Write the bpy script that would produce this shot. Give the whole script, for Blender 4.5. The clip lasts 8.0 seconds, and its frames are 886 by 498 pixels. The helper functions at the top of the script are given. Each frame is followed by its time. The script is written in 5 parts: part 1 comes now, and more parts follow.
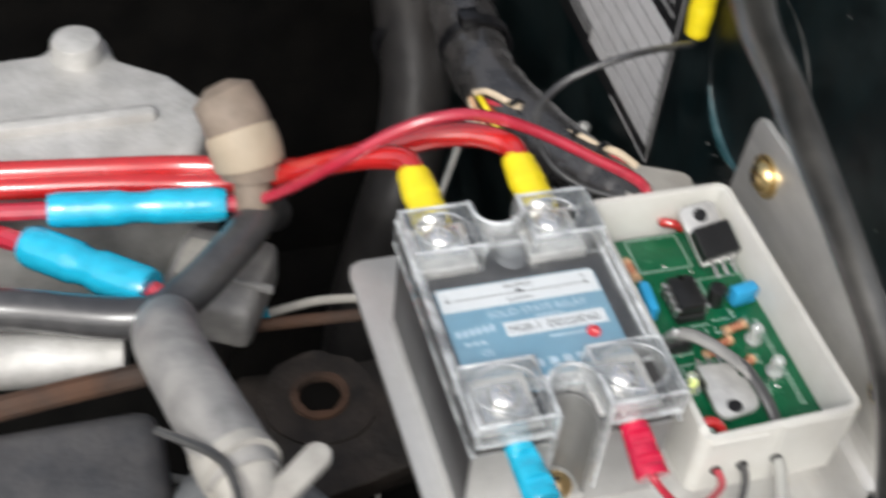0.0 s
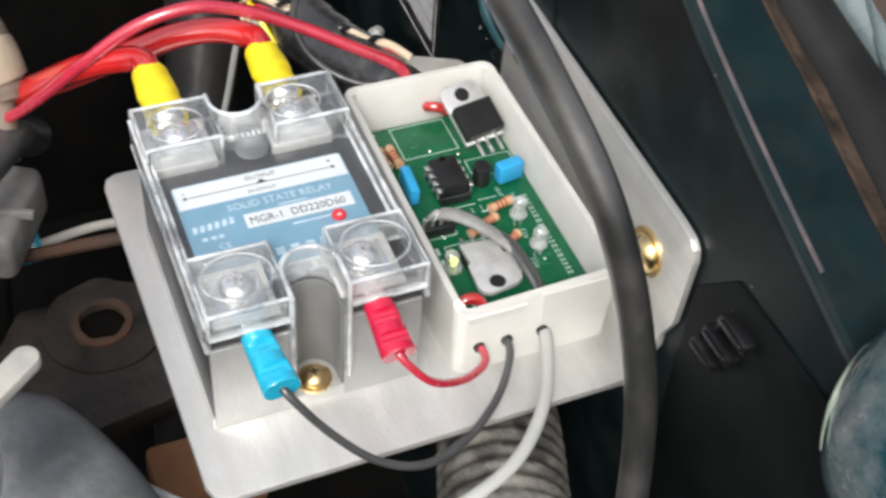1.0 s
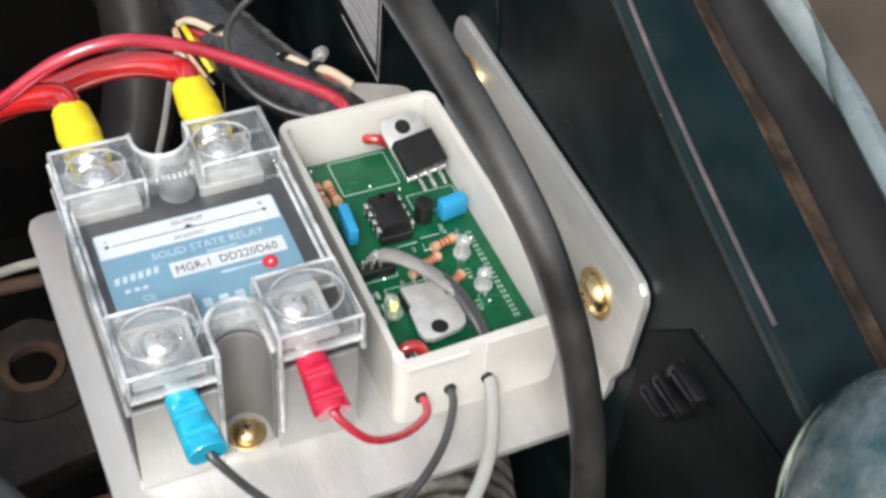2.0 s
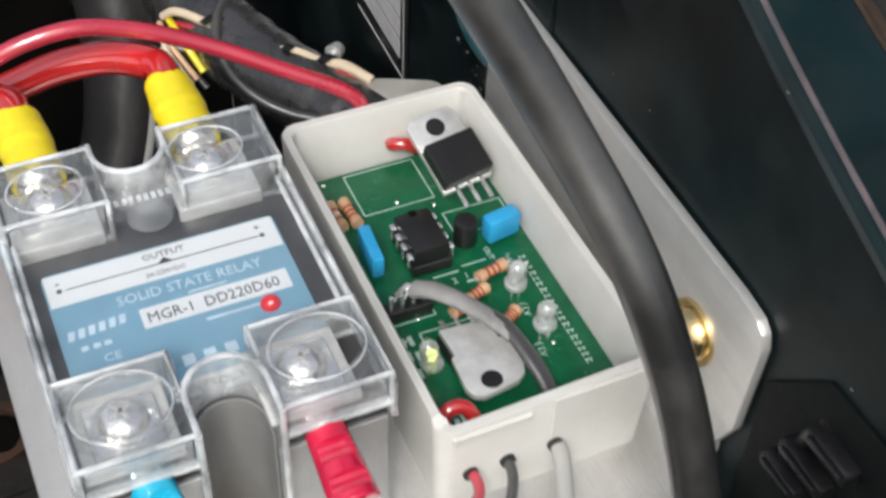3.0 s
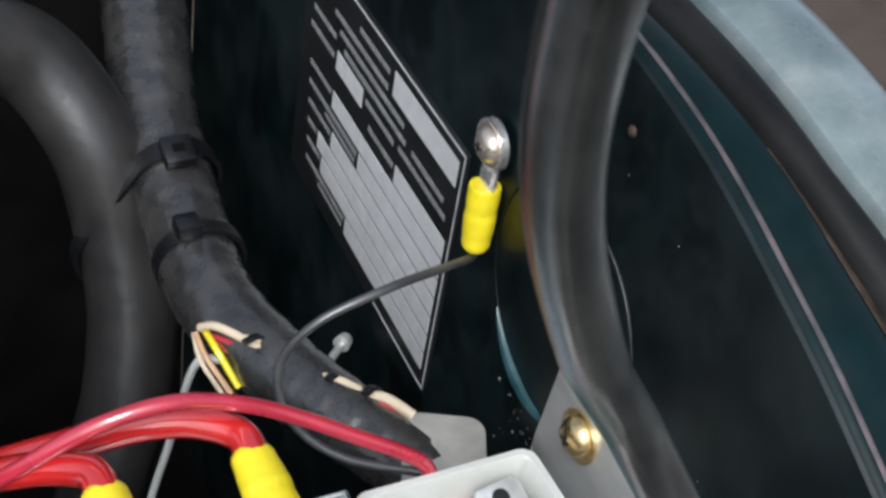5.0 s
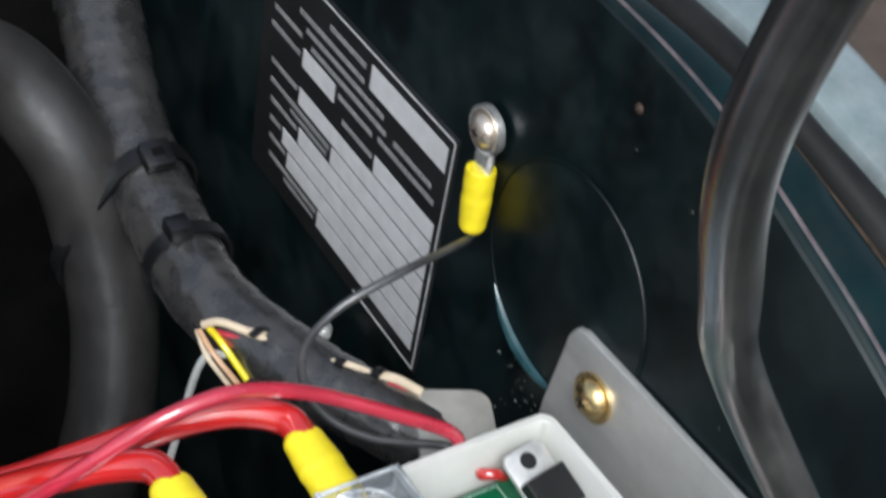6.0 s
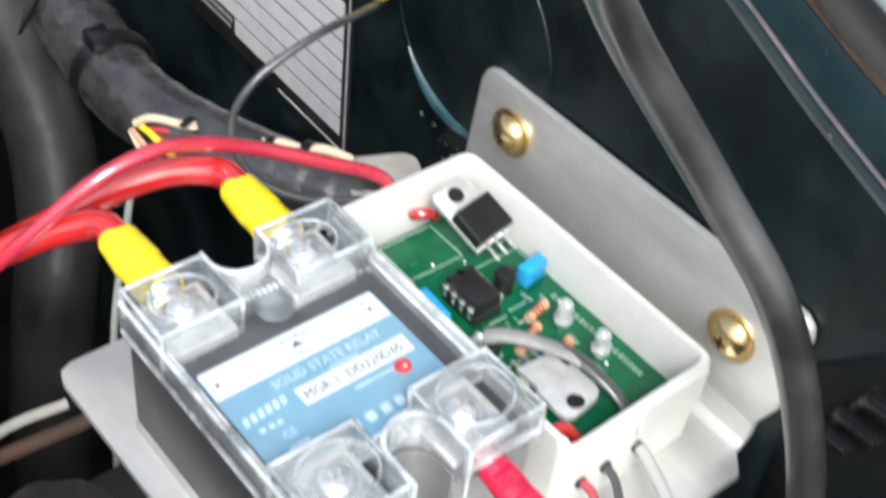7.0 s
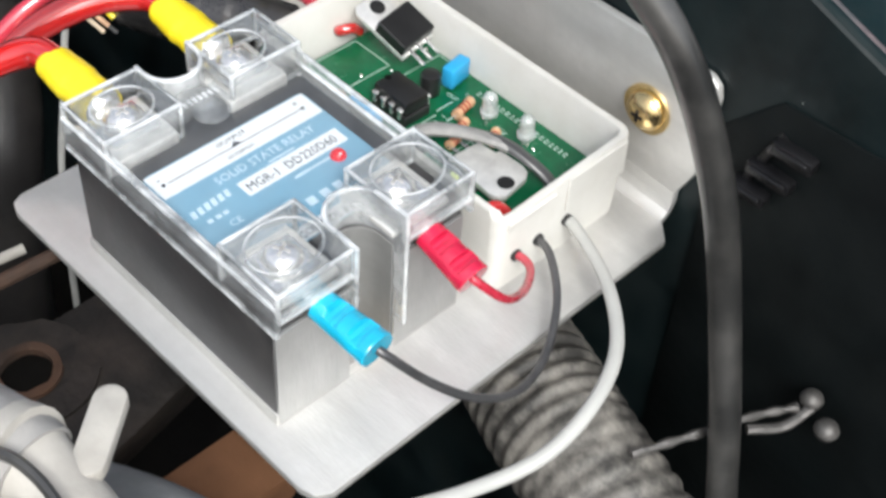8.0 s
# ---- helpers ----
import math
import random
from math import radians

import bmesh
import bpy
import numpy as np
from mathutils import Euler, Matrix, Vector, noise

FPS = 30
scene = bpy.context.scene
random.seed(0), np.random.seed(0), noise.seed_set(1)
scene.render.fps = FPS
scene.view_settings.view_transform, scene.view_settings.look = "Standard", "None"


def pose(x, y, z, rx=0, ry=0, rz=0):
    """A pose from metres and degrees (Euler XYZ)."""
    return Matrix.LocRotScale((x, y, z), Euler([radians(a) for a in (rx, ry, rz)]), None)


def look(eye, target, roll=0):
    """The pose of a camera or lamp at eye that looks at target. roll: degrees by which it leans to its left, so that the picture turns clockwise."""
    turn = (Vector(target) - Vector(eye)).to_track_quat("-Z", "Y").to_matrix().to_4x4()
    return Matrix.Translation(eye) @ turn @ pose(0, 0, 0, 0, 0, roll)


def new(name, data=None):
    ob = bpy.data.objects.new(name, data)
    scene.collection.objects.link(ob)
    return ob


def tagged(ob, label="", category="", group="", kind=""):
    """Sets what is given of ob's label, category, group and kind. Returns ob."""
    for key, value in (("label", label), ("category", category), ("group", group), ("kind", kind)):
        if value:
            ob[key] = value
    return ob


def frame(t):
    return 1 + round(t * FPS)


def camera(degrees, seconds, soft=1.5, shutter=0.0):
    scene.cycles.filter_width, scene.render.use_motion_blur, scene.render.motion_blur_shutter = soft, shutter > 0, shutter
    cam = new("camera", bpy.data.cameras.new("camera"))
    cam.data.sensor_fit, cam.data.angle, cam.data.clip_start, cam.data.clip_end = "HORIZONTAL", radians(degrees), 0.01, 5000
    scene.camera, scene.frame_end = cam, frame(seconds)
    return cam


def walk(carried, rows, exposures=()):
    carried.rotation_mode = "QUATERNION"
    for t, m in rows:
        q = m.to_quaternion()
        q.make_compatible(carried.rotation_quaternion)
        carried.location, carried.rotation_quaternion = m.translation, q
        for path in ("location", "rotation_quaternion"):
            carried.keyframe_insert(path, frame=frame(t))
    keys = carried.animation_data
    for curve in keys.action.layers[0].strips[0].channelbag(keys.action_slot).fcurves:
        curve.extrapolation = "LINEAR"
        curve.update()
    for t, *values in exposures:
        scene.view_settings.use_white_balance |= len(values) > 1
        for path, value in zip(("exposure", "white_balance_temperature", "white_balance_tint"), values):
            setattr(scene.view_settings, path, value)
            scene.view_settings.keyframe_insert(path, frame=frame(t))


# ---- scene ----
cam = camera(35.8, 8.0, soft=2.8, shutter=0.5)
PATH = [
    (0, (-0.09007, -0.17760, 0.24699), (-0.02731, -0.01337, 0.06926), 6.90),
    (0.5, (-0.06014, -0.18733, 0.23221), (0.00722, -0.02599, 0.05352), 4.66),
    (1, (-0.05322, -0.19397, 0.22960), (0.02085, -0.03857, 0.04831), 4.97),
    (1.5, (-0.05014, -0.19708, 0.22752), (0.02824, -0.04211, 0.04769), 5.52),
    (1.7, (-0.04616, -0.19213, 0.22985), (0.03200, -0.03944, 0.04798), 5.60),
    (2.8, (-0.02651, -0.14862, 0.19345), (0.05023, 0.00685, 0.01333), 3.41),
    (3, (-0.02322, -0.14020, 0.18324), (0.05119, 0.01676, 0.00343), 2.31),
    (3.5, (-0.01998, -0.12406, 0.18035), (0.05165, 0.03387, 0.00026), 2.86),
    (4, (-0.03033, -0.11483, 0.18552), (0.05498, 0.04829, 0.01637), 8.08),
    (4.5, (-0.04436, -0.10410, 0.20681), (0.05424, 0.05757, 0.04359), 10.74),
    (4.7, (-0.04526, -0.10211, 0.21089), (0.05438, 0.06095, 0.04969), 10.42),
    (5.8, (-0.07888, -0.09369, 0.22231), (0.04279, 0.05827, 0.06546), 11.97),
    (6, (-0.08251, -0.09497, 0.21934), (0.04177, 0.05363, 0.06131), 11.49),
    (6.5, (-0.08677, -0.10619, 0.21813), (0.03703, 0.03110, 0.04983), 8.41),
    (7, (-0.09377, -0.12369, 0.20756), (0.03131, 0.00788, 0.03568), 6.98),
    (7.5, (-0.10440, -0.13967, 0.20365), (0.02167, -0.01646, 0.02638), 5.32),
    (8, (-0.10756, -0.14594, 0.20139), (0.01709, -0.02919, 0.01883), 4.20),
]
walk(cam, [(t, look(eye, target, roll)) for t, eye, target, roll in PATH],
     exposures=[(0, 0.17, 6500, 10), (0.5, 0.31, 6500, 10), (1, 0.43, 6500, 10), (1.5, 0.44, 6500, 10), (3, 0.15, 6450, 10), (3.5, 0.1, 6400, 10), (4.5, 0.2, 6050, 8), (5.8, 0.2, 5950, 7), (6.5, 0.62, 6050, 7), (7, 0.78, 6200, 8), (8, 0.58, 6350, 9)])

# ---- world and sun: bright hazy daylight from above ----
world = bpy.data.worlds.new("sky")
scene.world = world
world.use_nodes = True
wn = world.node_tree.nodes
sky = wn.new("ShaderNodeTexSky")
sky.sky_type = 'NISHITA'
sky.sun_disc = False
sky.sun_elevation, sky.sun_rotation = radians(48), radians(213)
sky.dust_density, sky.ozone_density = 5.0, 1.0
haze = wn.new("ShaderNodeHueSaturation")
haze.inputs["Saturation"].default_value = 0.5
world.node_tree.links.new(sky.outputs["Color"], haze.inputs["Color"])
world.node_tree.links.new(haze.outputs["Color"], wn["Background"].inputs["Color"])
wn["Background"].inputs["Strength"].default_value = 0.15
sun = new("sun", bpy.data.lights.new("sun", 'SUN'))
sun.data.energy, sun.data.angle, sun.data.color = 1.75, radians(20), (0.97, 1.0, 0.985)
sun.matrix_world = look((-0.36, -0.56, 0.75), (0, 0, 0))

# ---- materials ----
def mat(name, col, rough=0.5, metal=0.0, vary=0.15, scale=250, bump=0.1, bscale=1500,
        dirt=0.0, dirtcol=(0.2, 0.17, 0.14), dscale=60, stretch=(1, 1, 1), spec=0.5, coat=0.0, rvary=0.1, croug=0.12, cior=1.5):
    m = bpy.data.materials.new(name)
    m.use_nodes = True
    n, l = m.node_tree.nodes, m.node_tree.links
    p = n["Principled BSDF"]
    tc = n.new("ShaderNodeTexCoord")
    mp = n.new("ShaderNodeMapping")
    mp.inputs["Scale"].default_value = stretch
    l.new(tc.outputs["Object"], mp.inputs["Vector"])
    n1 = n.new("ShaderNodeTexNoise")
    n1.inputs["Scale"].default_value, n1.inputs["Detail"].default_value = scale, 6
    l.new(mp.outputs["Vector"], n1.inputs["Vector"])
    r1 = n.new("ShaderNodeValToRGB")
    r1.color_ramp.elements[0].position, r1.color_ramp.elements[1].position = 0.3, 0.7
    r1.color_ramp.elements[0].color = (*[c * (1 - vary) for c in col], 1)
    r1.color_ramp.elements[1].color = (*[min(1, c * (1 + vary)) for c in col], 1)
    l.new(n1.outputs["Fac"], r1.inputs["Fac"])
    out = r1.outputs["Color"]
    n2 = n.new("ShaderNodeTexNoise")
    n2.inputs["Scale"].default_value, n2.inputs["Detail"].default_value, n2.inputs["Roughness"].default_value = dscale, 8, 0.7
    l.new(tc.outputs["Object"], n2.inputs["Vector"])
    if dirt > 0:
        r2 = n.new("ShaderNodeValToRGB")
        r2.color_ramp.elements[0].position, r2.color_ramp.elements[1].position = 0.42, 0.72
        r2.color_ramp.elements[1].color = (dirt, dirt, dirt, 1)
        l.new(n2.outputs["Fac"], r2.inputs["Fac"])
        mx = n.new("ShaderNodeMixRGB")
        l.new(r2.outputs["Color"], mx.inputs["Fac"])
        l.new(out, mx.inputs["Color1"])
        mx.inputs["Color2"].default_value = (*dirtcol, 1)
        out = mx.outputs["Color"]
    l.new(out, p.inputs["Base Color"])
    mr = n.new("ShaderNodeMapRange")
    mr.inputs["To Min"].default_value, mr.inputs["To Max"].default_value = max(0.03, rough - rvary), min(1, rough + rvary)
    l.new(n2.outputs["Fac"], mr.inputs["Value"])
    l.new(mr.outputs["Result"], p.inputs["Roughness"])
    p.inputs["Metallic"].default_value = metal
    p.inputs["Specular IOR Level"].default_value = spec
    p.inputs["Coat Weight"].default_value = coat
    p.inputs["Coat Roughness"].default_value = croug
    p.inputs["Coat IOR"].default_value = cior
    if bump > 0:
        n3 = n.new("ShaderNodeTexNoise")
        n3.inputs["Scale"].default_value, n3.inputs["Detail"].default_value = bscale, 4
        l.new(mp.outputs["Vector"], n3.inputs["Vector"])
        b = n.new("ShaderNodeBump")
        b.inputs["Strength"].default_value, b.inputs["Distance"].default_value = bump, 0.0006
        l.new(n3.outputs["Fac"], b.inputs["Height"])
        l.new(b.outputs["Normal"], p.inputs["Normal"])
    return m


def clear_mat(name, tint, haze, wavy=0.15, shine=0.05):
    """Clear moulded plastic: light goes straight through, the surface mirrors the sky; haze mixes in white, high where
    lit plastic is painted.
    """
    m = bpy.data.materials.new(name)
    m.use_nodes = True
    n, l = m.node_tree.nodes, m.node_tree.links
    n.remove(n["Principled BSDF"])
    tr, gl, df = n.new("ShaderNodeBsdfTransparent"), n.new("ShaderNodeBsdfGlossy"), n.new("ShaderNodeBsdfDiffuse")
    tr.inputs["Color"].default_value = tint
    gl.inputs["Roughness"].default_value = 0.06
    df.inputs["Color"].default_value = (0.85, 0.87, 0.88, 1)
    nz = n.new("ShaderNodeTexNoise")
    nz.inputs["Scale"].default_value, nz.inputs["Detail"].default_value = 160, 5
    tc = n.new("ShaderNodeTexCoord")
    l.new(tc.outputs["Object"], nz.inputs["Vector"])
    mr = n.new("ShaderNodeMapRange")
    mr.inputs["From Min"].default_value, mr.inputs["From Max"].default_value = 0.3, 0.7
    mr.inputs["To Min"].default_value, mr.inputs["To Max"].default_value = haze * 0.25, min(0.95, haze * 1.75)
    l.new(nz.outputs["Fac"], mr.inputs["Value"])
    m1, m2, fr = n.new("ShaderNodeMixShader"), n.new("ShaderNodeMixShader"), n.new("ShaderNodeMapRange")
    lw, pw = n.new("ShaderNodeLayerWeight"), n.new("ShaderNodeMath")
    lw.inputs["Blend"].default_value = 0.5
    pw.operation = 'POWER'
    pw.inputs[1].default_value = 3.0
    l.new(lw.outputs["Facing"], pw.inputs[0])
    l.new(pw.outputs[0], fr.inputs["Value"])
    fr.inputs["To Min"].default_value, fr.inputs["To Max"].default_value = shine, 0.75
    bp = n.new("ShaderNodeBump")
    bp.inputs["Strength"].default_value, bp.inputs["Distance"].default_value = wavy, 0.0004
    l.new(nz.outputs["Fac"], bp.inputs["Height"])
    l.new(bp.outputs["Normal"], gl.inputs["Normal"])
    l.new(mr.outputs["Result"], m1.inputs["Fac"])
    l.new(tr.outputs[0], m1.inputs[1]); l.new(df.outputs[0], m1.inputs[2])
    l.new(fr.outputs[0], m2.inputs["Fac"])
    l.new(m1.outputs[0], m2.inputs[1]); l.new(gl.outputs[0], m2.inputs[2])
    l.new(m2.outputs[0], n["Material Output"].inputs["Surface"])
    return m


def glow_mat(name, col, strength):
    m = mat(name, col, 0.2, vary=0.05, bump=0)
    p = m.node_tree.nodes["Principled BSDF"]
    p.inputs["Emission Color"].default_value = (*col, 1)
    p.inputs["Emission Strength"].default_value = strength
    return m


ALU = mat("satin_aluminium", (0.62, 0.612, 0.59), 0.40, 0.6, 0.14, 120, 0.2, 2200, 0.75, (0.47, 0.462, 0.44), 30, (1, 0.15, 1), rvary=0.25)
# Darker aluminium than the bracket's, for the relay's end faces.
ALU_END = mat("darker_end_face_aluminium", (0.44, 0.44, 0.435), 0.4, 0.7, 0.12, 140, 0.2, 1800, 0.4, (0.30, 0.295, 0.285), 70, (1, 1, 0.2), rvary=0.15)
ALU_CAST = mat("cast_aluminium", (0.50, 0.49, 0.47), 0.6, 0.35, 0.15, 150, 0.5, 700, 0.4, (0.25, 0.23, 0.2), 40)
BOX_W = mat("ivory_plastic", (0.61, 0.60, 0.565), 0.4, 0, 0.04, 100, 0.15, 1800, 0.35, (0.47, 0.445, 0.39), 70)
PCB_G = mat("green_solder_mask", (0.004, 0.092, 0.036), 0.25, 0, 0.2, 300, 0.1, 2000, 0.12, (0.016, 0.16, 0.08), 120)
BLACK = mat("black_plastic", (0.010, 0.010, 0.0105), 0.36, 0, 0.2, 300, 0.15, 2000, 0.12, (0.06, 0.056, 0.052), 70)
RELAYB = mat("dark_grey_plastic", (0.028, 0.027, 0.028), 0.36, 0, 0.25, 250, 0.15, 1800, 0.6, (0.085, 0.08, 0.078), 75, rvary=0.2)
YEL = mat("yellow_vinyl", (0.80, 0.64, 0.015), 0.36, 0, 0.08, 200, 0.25, 700, 0.2, (0.70, 0.50, 0.02), 120, coat=0.3)
RED = mat("red_vinyl", (0.50, 0.014, 0.014), 0.25, 0, 0.12, 150, 0.06, 900, 0.1, (0.40, 0.06, 0.05), 50, coat=1.0, croug=0.06, cior=1.85)
PINK = mat("rose_red_vinyl", (0.44, 0.022, 0.045), 0.28, 0, 0.12, 150, 0.06, 900, coat=1.0, croug=0.1, cior=1.7)
CRIM = mat("crimson_vinyl", (0.52, 0.008, 0.045), 0.25, 0, 0.12, 200, 0.5, 420, coat=0.9, croug=0.06)
BLUE = mat("sky_blue_vinyl", (0.012, 0.40, 0.60), 0.25, 0, 0.12, 200, 0.6, 420, coat=0.9, croug=0.06)
LINE = mat("pale_grey_moulding", (0.22, 0.22, 0.215), 0.4, 0, 0.1, 150, 0.1, 900, 0.4, (0.14, 0.135, 0.13), 80)
IDGREY = mat("id_plate_small_print", (0.24, 0.235, 0.235), 0.5, 0, 0.15, 200, 0.08, 1500)
BLUEC = mat("blue_film_capacitor", (0.03, 0.33, 0.62), 0.35, 0, 0.08, 200, 0.1, 700)
RUB = mat("black_rubber", (0.022, 0.022, 0.0215), 0.36, 0, 0.25, 60, 0.12, 600, 0.65, (0.09, 0.086, 0.08), 55, (1, 1, 0.5), spec=0.6, coat=0.85, rvary=0.15, croug=0.2)
GREYW = mat("grey_cable_jacket", (0.42, 0.42, 0.40), 0.5, 0, 0.1, 120, 0.15, 1200, 0.25, (0.3, 0.28, 0.25), 60)
GREYD = mat("dark_grey_cable", (0.040, 0.040, 0.042), 0.38, 0, 0.15, 150, 0.1, 1200, 0.35, (0.15, 0.145, 0.14), 80, coat=0.7, croug=0.15)
TIN = mat("tinned_metal", (0.90, 0.89, 0.87), 0.22, 0.85, 0.1, 300, 0.6, 420, rvary=0.12)
TINM = mat("matte_tin_plate", (0.74, 0.73, 0.71), 0.32, 0.5, 0.15, 300, 0.35, 600, 0.3, (0.50, 0.48, 0.45), 160)
GOLD = mat("yellow_zinc_plating", (0.82, 0.62, 0.30), 0.26, 1.0, 0.15, 250, 0.1, 1500, 0.2, (0.75, 0.45, 0.35), 120)
WALLP = mat("dark_green_black_paint", (0.0010, 0.0044, 0.0052), 0.45, 0, 0.6, 90, 0.12, 260, 1.0, (0.0128, 0.0195, 0.0202), 34, (1, 1, 0.45), rvary=0.25, spec=0.3, coat=0.08, croug=0.28)
TEAL = mat("dark_teal_car_paint", (0.0014, 0.010, 0.0115), 0.38, 0, 0.4, 70, 0.1, 350, 0.7, (0.011, 0.016, 0.016), 75, spec=0.15, coat=0.12, croug=0.12)
# Pale colour holds both dust and the sky's sheen on dark teal paint.
TEALP = mat("dusty_teal_sky_sheen_paint", (0.12, 0.155, 0.16), 0.3, 0, 0.3, 60, 0.04, 500, 0.6, (0.36, 0.37, 0.365), 40, coat=1.0)
LIT_TEAL = mat("lit_teal_groove_paint", (0.016, 0.068, 0.08), 0.35, 0, 0.4, 120, 0.2, 400, 0.5, (0.07, 0.075, 0.078), 120, coat=0.6)
SEAL = mat("weathered_seal_rubber", (0.005, 0.005, 0.005), 0.55, 0, 0.4, 60, 0.35, 300, 0.7, (0.020, 0.018, 0.017), 45, (1, 0.12, 1), spec=0.22)
WORN_GLINT = mat("worn_pink_glint", (0.10, 0.075, 0.078), 0.35, 0, 0.5, 150, 0.2, 500, 0.85, (0.012, 0.03, 0.032), 90, coat=0.3)
DIRT = mat("dried_brown_dirt", (0.05, 0.035, 0.025), 0.95, 0, 0.5, 200, 0.6, 500, 0.9, (0.008, 0.008, 0.008), 130, spec=0.1)
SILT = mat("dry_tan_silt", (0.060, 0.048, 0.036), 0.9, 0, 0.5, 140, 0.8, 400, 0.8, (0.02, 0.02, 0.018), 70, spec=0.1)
TAPM = mat("dusty_grey_moulding", (0.25, 0.245, 0.238), 0.5, 0, 0.25, 120, 0.3, 600, 0.7, (0.38, 0.36, 0.335), 60)
GRIME = mat("oily_brown_casting", (0.014, 0.011, 0.009), 0.6, 0, 0.4, 120, 0.6, 500, 0.8, (0.045, 0.034, 0.028), 60)
NICK = mat("nickel_plated_steel", (0.74, 0.65, 0.55), 0.28, 0.85, 0.1, 250, 0.1, 900, 0.3, (0.6, 0.42, 0.36), 160)
LIP_GLINT = mat("greenish_lip_highlight", (0.30, 0.34, 0.27), 0.25, 0.5, 0.4, 150, 0.2, 500, 0.6, (0.01, 0.05, 0.055), 90)
DARK = mat("grimy_black_metal", (0.0028, 0.0027, 0.0026), 0.8, 0, 0.3, 60, 0.4, 500, 0.35, (0.014, 0.012, 0.010), 40, spec=0.08)
# Near-black colour standing in for shade low on the inner wing.
WALL_SHADE = mat("wall_shade_black", (0.0016, 0.0028, 0.0030), 0.6, 0, 0.4, 60, 0.3, 300, 0.8, (0.0075, 0.0095, 0.0095), 36, spec=0.18)
DARKP = mat("shiny_black_clip_plastic", (0.006, 0.006, 0.007), 0.3, 0, 0.3, 100, 0.3, 500, 0.3, (0.025, 0.024, 0.024), 90)
RUST = mat("rusty_steel", (0.045, 0.03, 0.023), 0.75, 0.2, 0.3, 120, 0.5, 600, 0.7, (0.12, 0.055, 0.028), 50)
DUSTY = mat("dusty_black_plastic", (0.045, 0.046, 0.05), 0.55, 0, 0.25, 80, 0.3, 700, 0.6, (0.15, 0.14, 0.135), 35)
PIPE = mat("grimy_black_rubber_pipe", (0.018, 0.017, 0.017), 0.36, 0, 0.3, 90, 0.35, 300, 0.5, (0.052, 0.046, 0.042), 34, coat=0.5, croug=0.25)
LOOM = mat("dusty_loom_tape", (0.024, 0.023, 0.023), 0.28, 0, 0.35, 200, 1.0, 330, 0.6, (0.075, 0.068, 0.064), 105, (1, 0.5, 1), coat=1.0, rvary=0.22, croug=0.16)
CORR = mat("dusty_convoluted_hose", (0.045, 0.043, 0.04), 0.55, 0, 0.4, 120, 0.6, 400, 0.95, (0.30, 0.28, 0.25), 110)
STEEL = mat("dull_grimy_steel", (0.13, 0.125, 0.12), 0.45, 0.6, 0.3, 200, 0.4, 700, 0.6, (0.05, 0.045, 0.04), 90)
TAN = mat("dusty_tan_rubber", (0.20, 0.155, 0.12), 0.7, 0, 0.25, 120, 0.4, 600, 0.6, (0.32, 0.27, 0.22), 50)
PALET = mat("pale_tan_rubber", (0.40, 0.33, 0.24), 0.6, 0, 0.2, 120, 0.3, 600, 0.5, (0.28, 0.22, 0.17), 60)
PALE = mat("dusty_pale_plastic", (0.40, 0.38, 0.345), 0.6, 0, 0.18, 120, 0.3, 600, 0.65, (0.30, 0.275, 0.245), 50)
SHROUD = mat("dusty_blue_grey_plastic", (0.12, 0.125, 0.128), 0.5, 0, 0.3, 90, 0.25, 700, 0.85, (0.27, 0.275, 0.275), 48)
ORUST = mat("orange_rusty_steel", (0.22, 0.10, 0.045), 0.8, 0.1, 0.3, 120, 0.5, 600, 0.6, (0.08, 0.04, 0.025), 60)
CREAM = mat("cream_wire", (0.62, 0.50, 0.36), 0.5, 0, 0.1, 200, 0.1, 900)
LBLUE = mat("label_blue_ink", (0.18, 0.36, 0.49), 0.32, 0, 0.06, 150, 0.03, 900, 0.2, (0.28, 0.43, 0.53), 90)
LWHITE = mat("label_white", (0.78, 0.80, 0.82), 0.4, 0, 0.03, 150, 0.03, 900)
INK = mat("black_ink", (0.03, 0.03, 0.035), 0.5, bump=0)
INKL = mat("pale_ink", (0.55, 0.68, 0.78), 0.5, bump=0)
SILK = mat("white_silkscreen", (0.42, 0.56, 0.49), 0.5, bump=0)
IDBLK = mat("id_plate_black", (0.012, 0.012, 0.013), 0.35, 0, 0.2, 100, 0.05, 900, 0.2, (0.05, 0.05, 0.05), 60)
IDSIL = mat("id_plate_silver", (0.56, 0.55, 0.55), 0.5, 0, 0.08, 200, 0.08, 1500, 0.25, (0.4, 0.38, 0.37), 90)
RESI = mat("tan_resistor", (0.55, 0.33, 0.19), 0.4, vary=0.1, bump=0.05)
BROWN = mat("brown_band", (0.35, 0.06, 0.03), 0.4, bump=0)
CLEAR = clear_mat("clear_polycarbonate", (0.985, 0.988, 0.985, 1), 0.014, 0.25, 0.04)
HOOD = clear_mat("clear_hood_polycarbonate", (0.975, 0.98, 0.978, 1), 0.03, 0.6, 0.05)
PANEL = clear_mat("whitish_clear_panel", (0.96, 0.965, 0.962, 1), 0.17, 0.6, 0.06)
# Extra haze paints the tongue's faces as white as front light makes them.
TONGUE = clear_mat("lit_white_tongue_plastic", (0.96, 0.965, 0.96, 1), 0.26, 0.6, 0.10)
FROST = clear_mat("hazy_clear_plastic", (0.95, 0.955, 0.953, 1), 0.10, 0.5, 0.05)
# White mixed in to draw the glint along clear plastic edges.
EDGE = clear_mat("clear_plastic_edge_glint", (0.90, 0.91, 0.91, 1), 0.48, 0.9, 0.2)
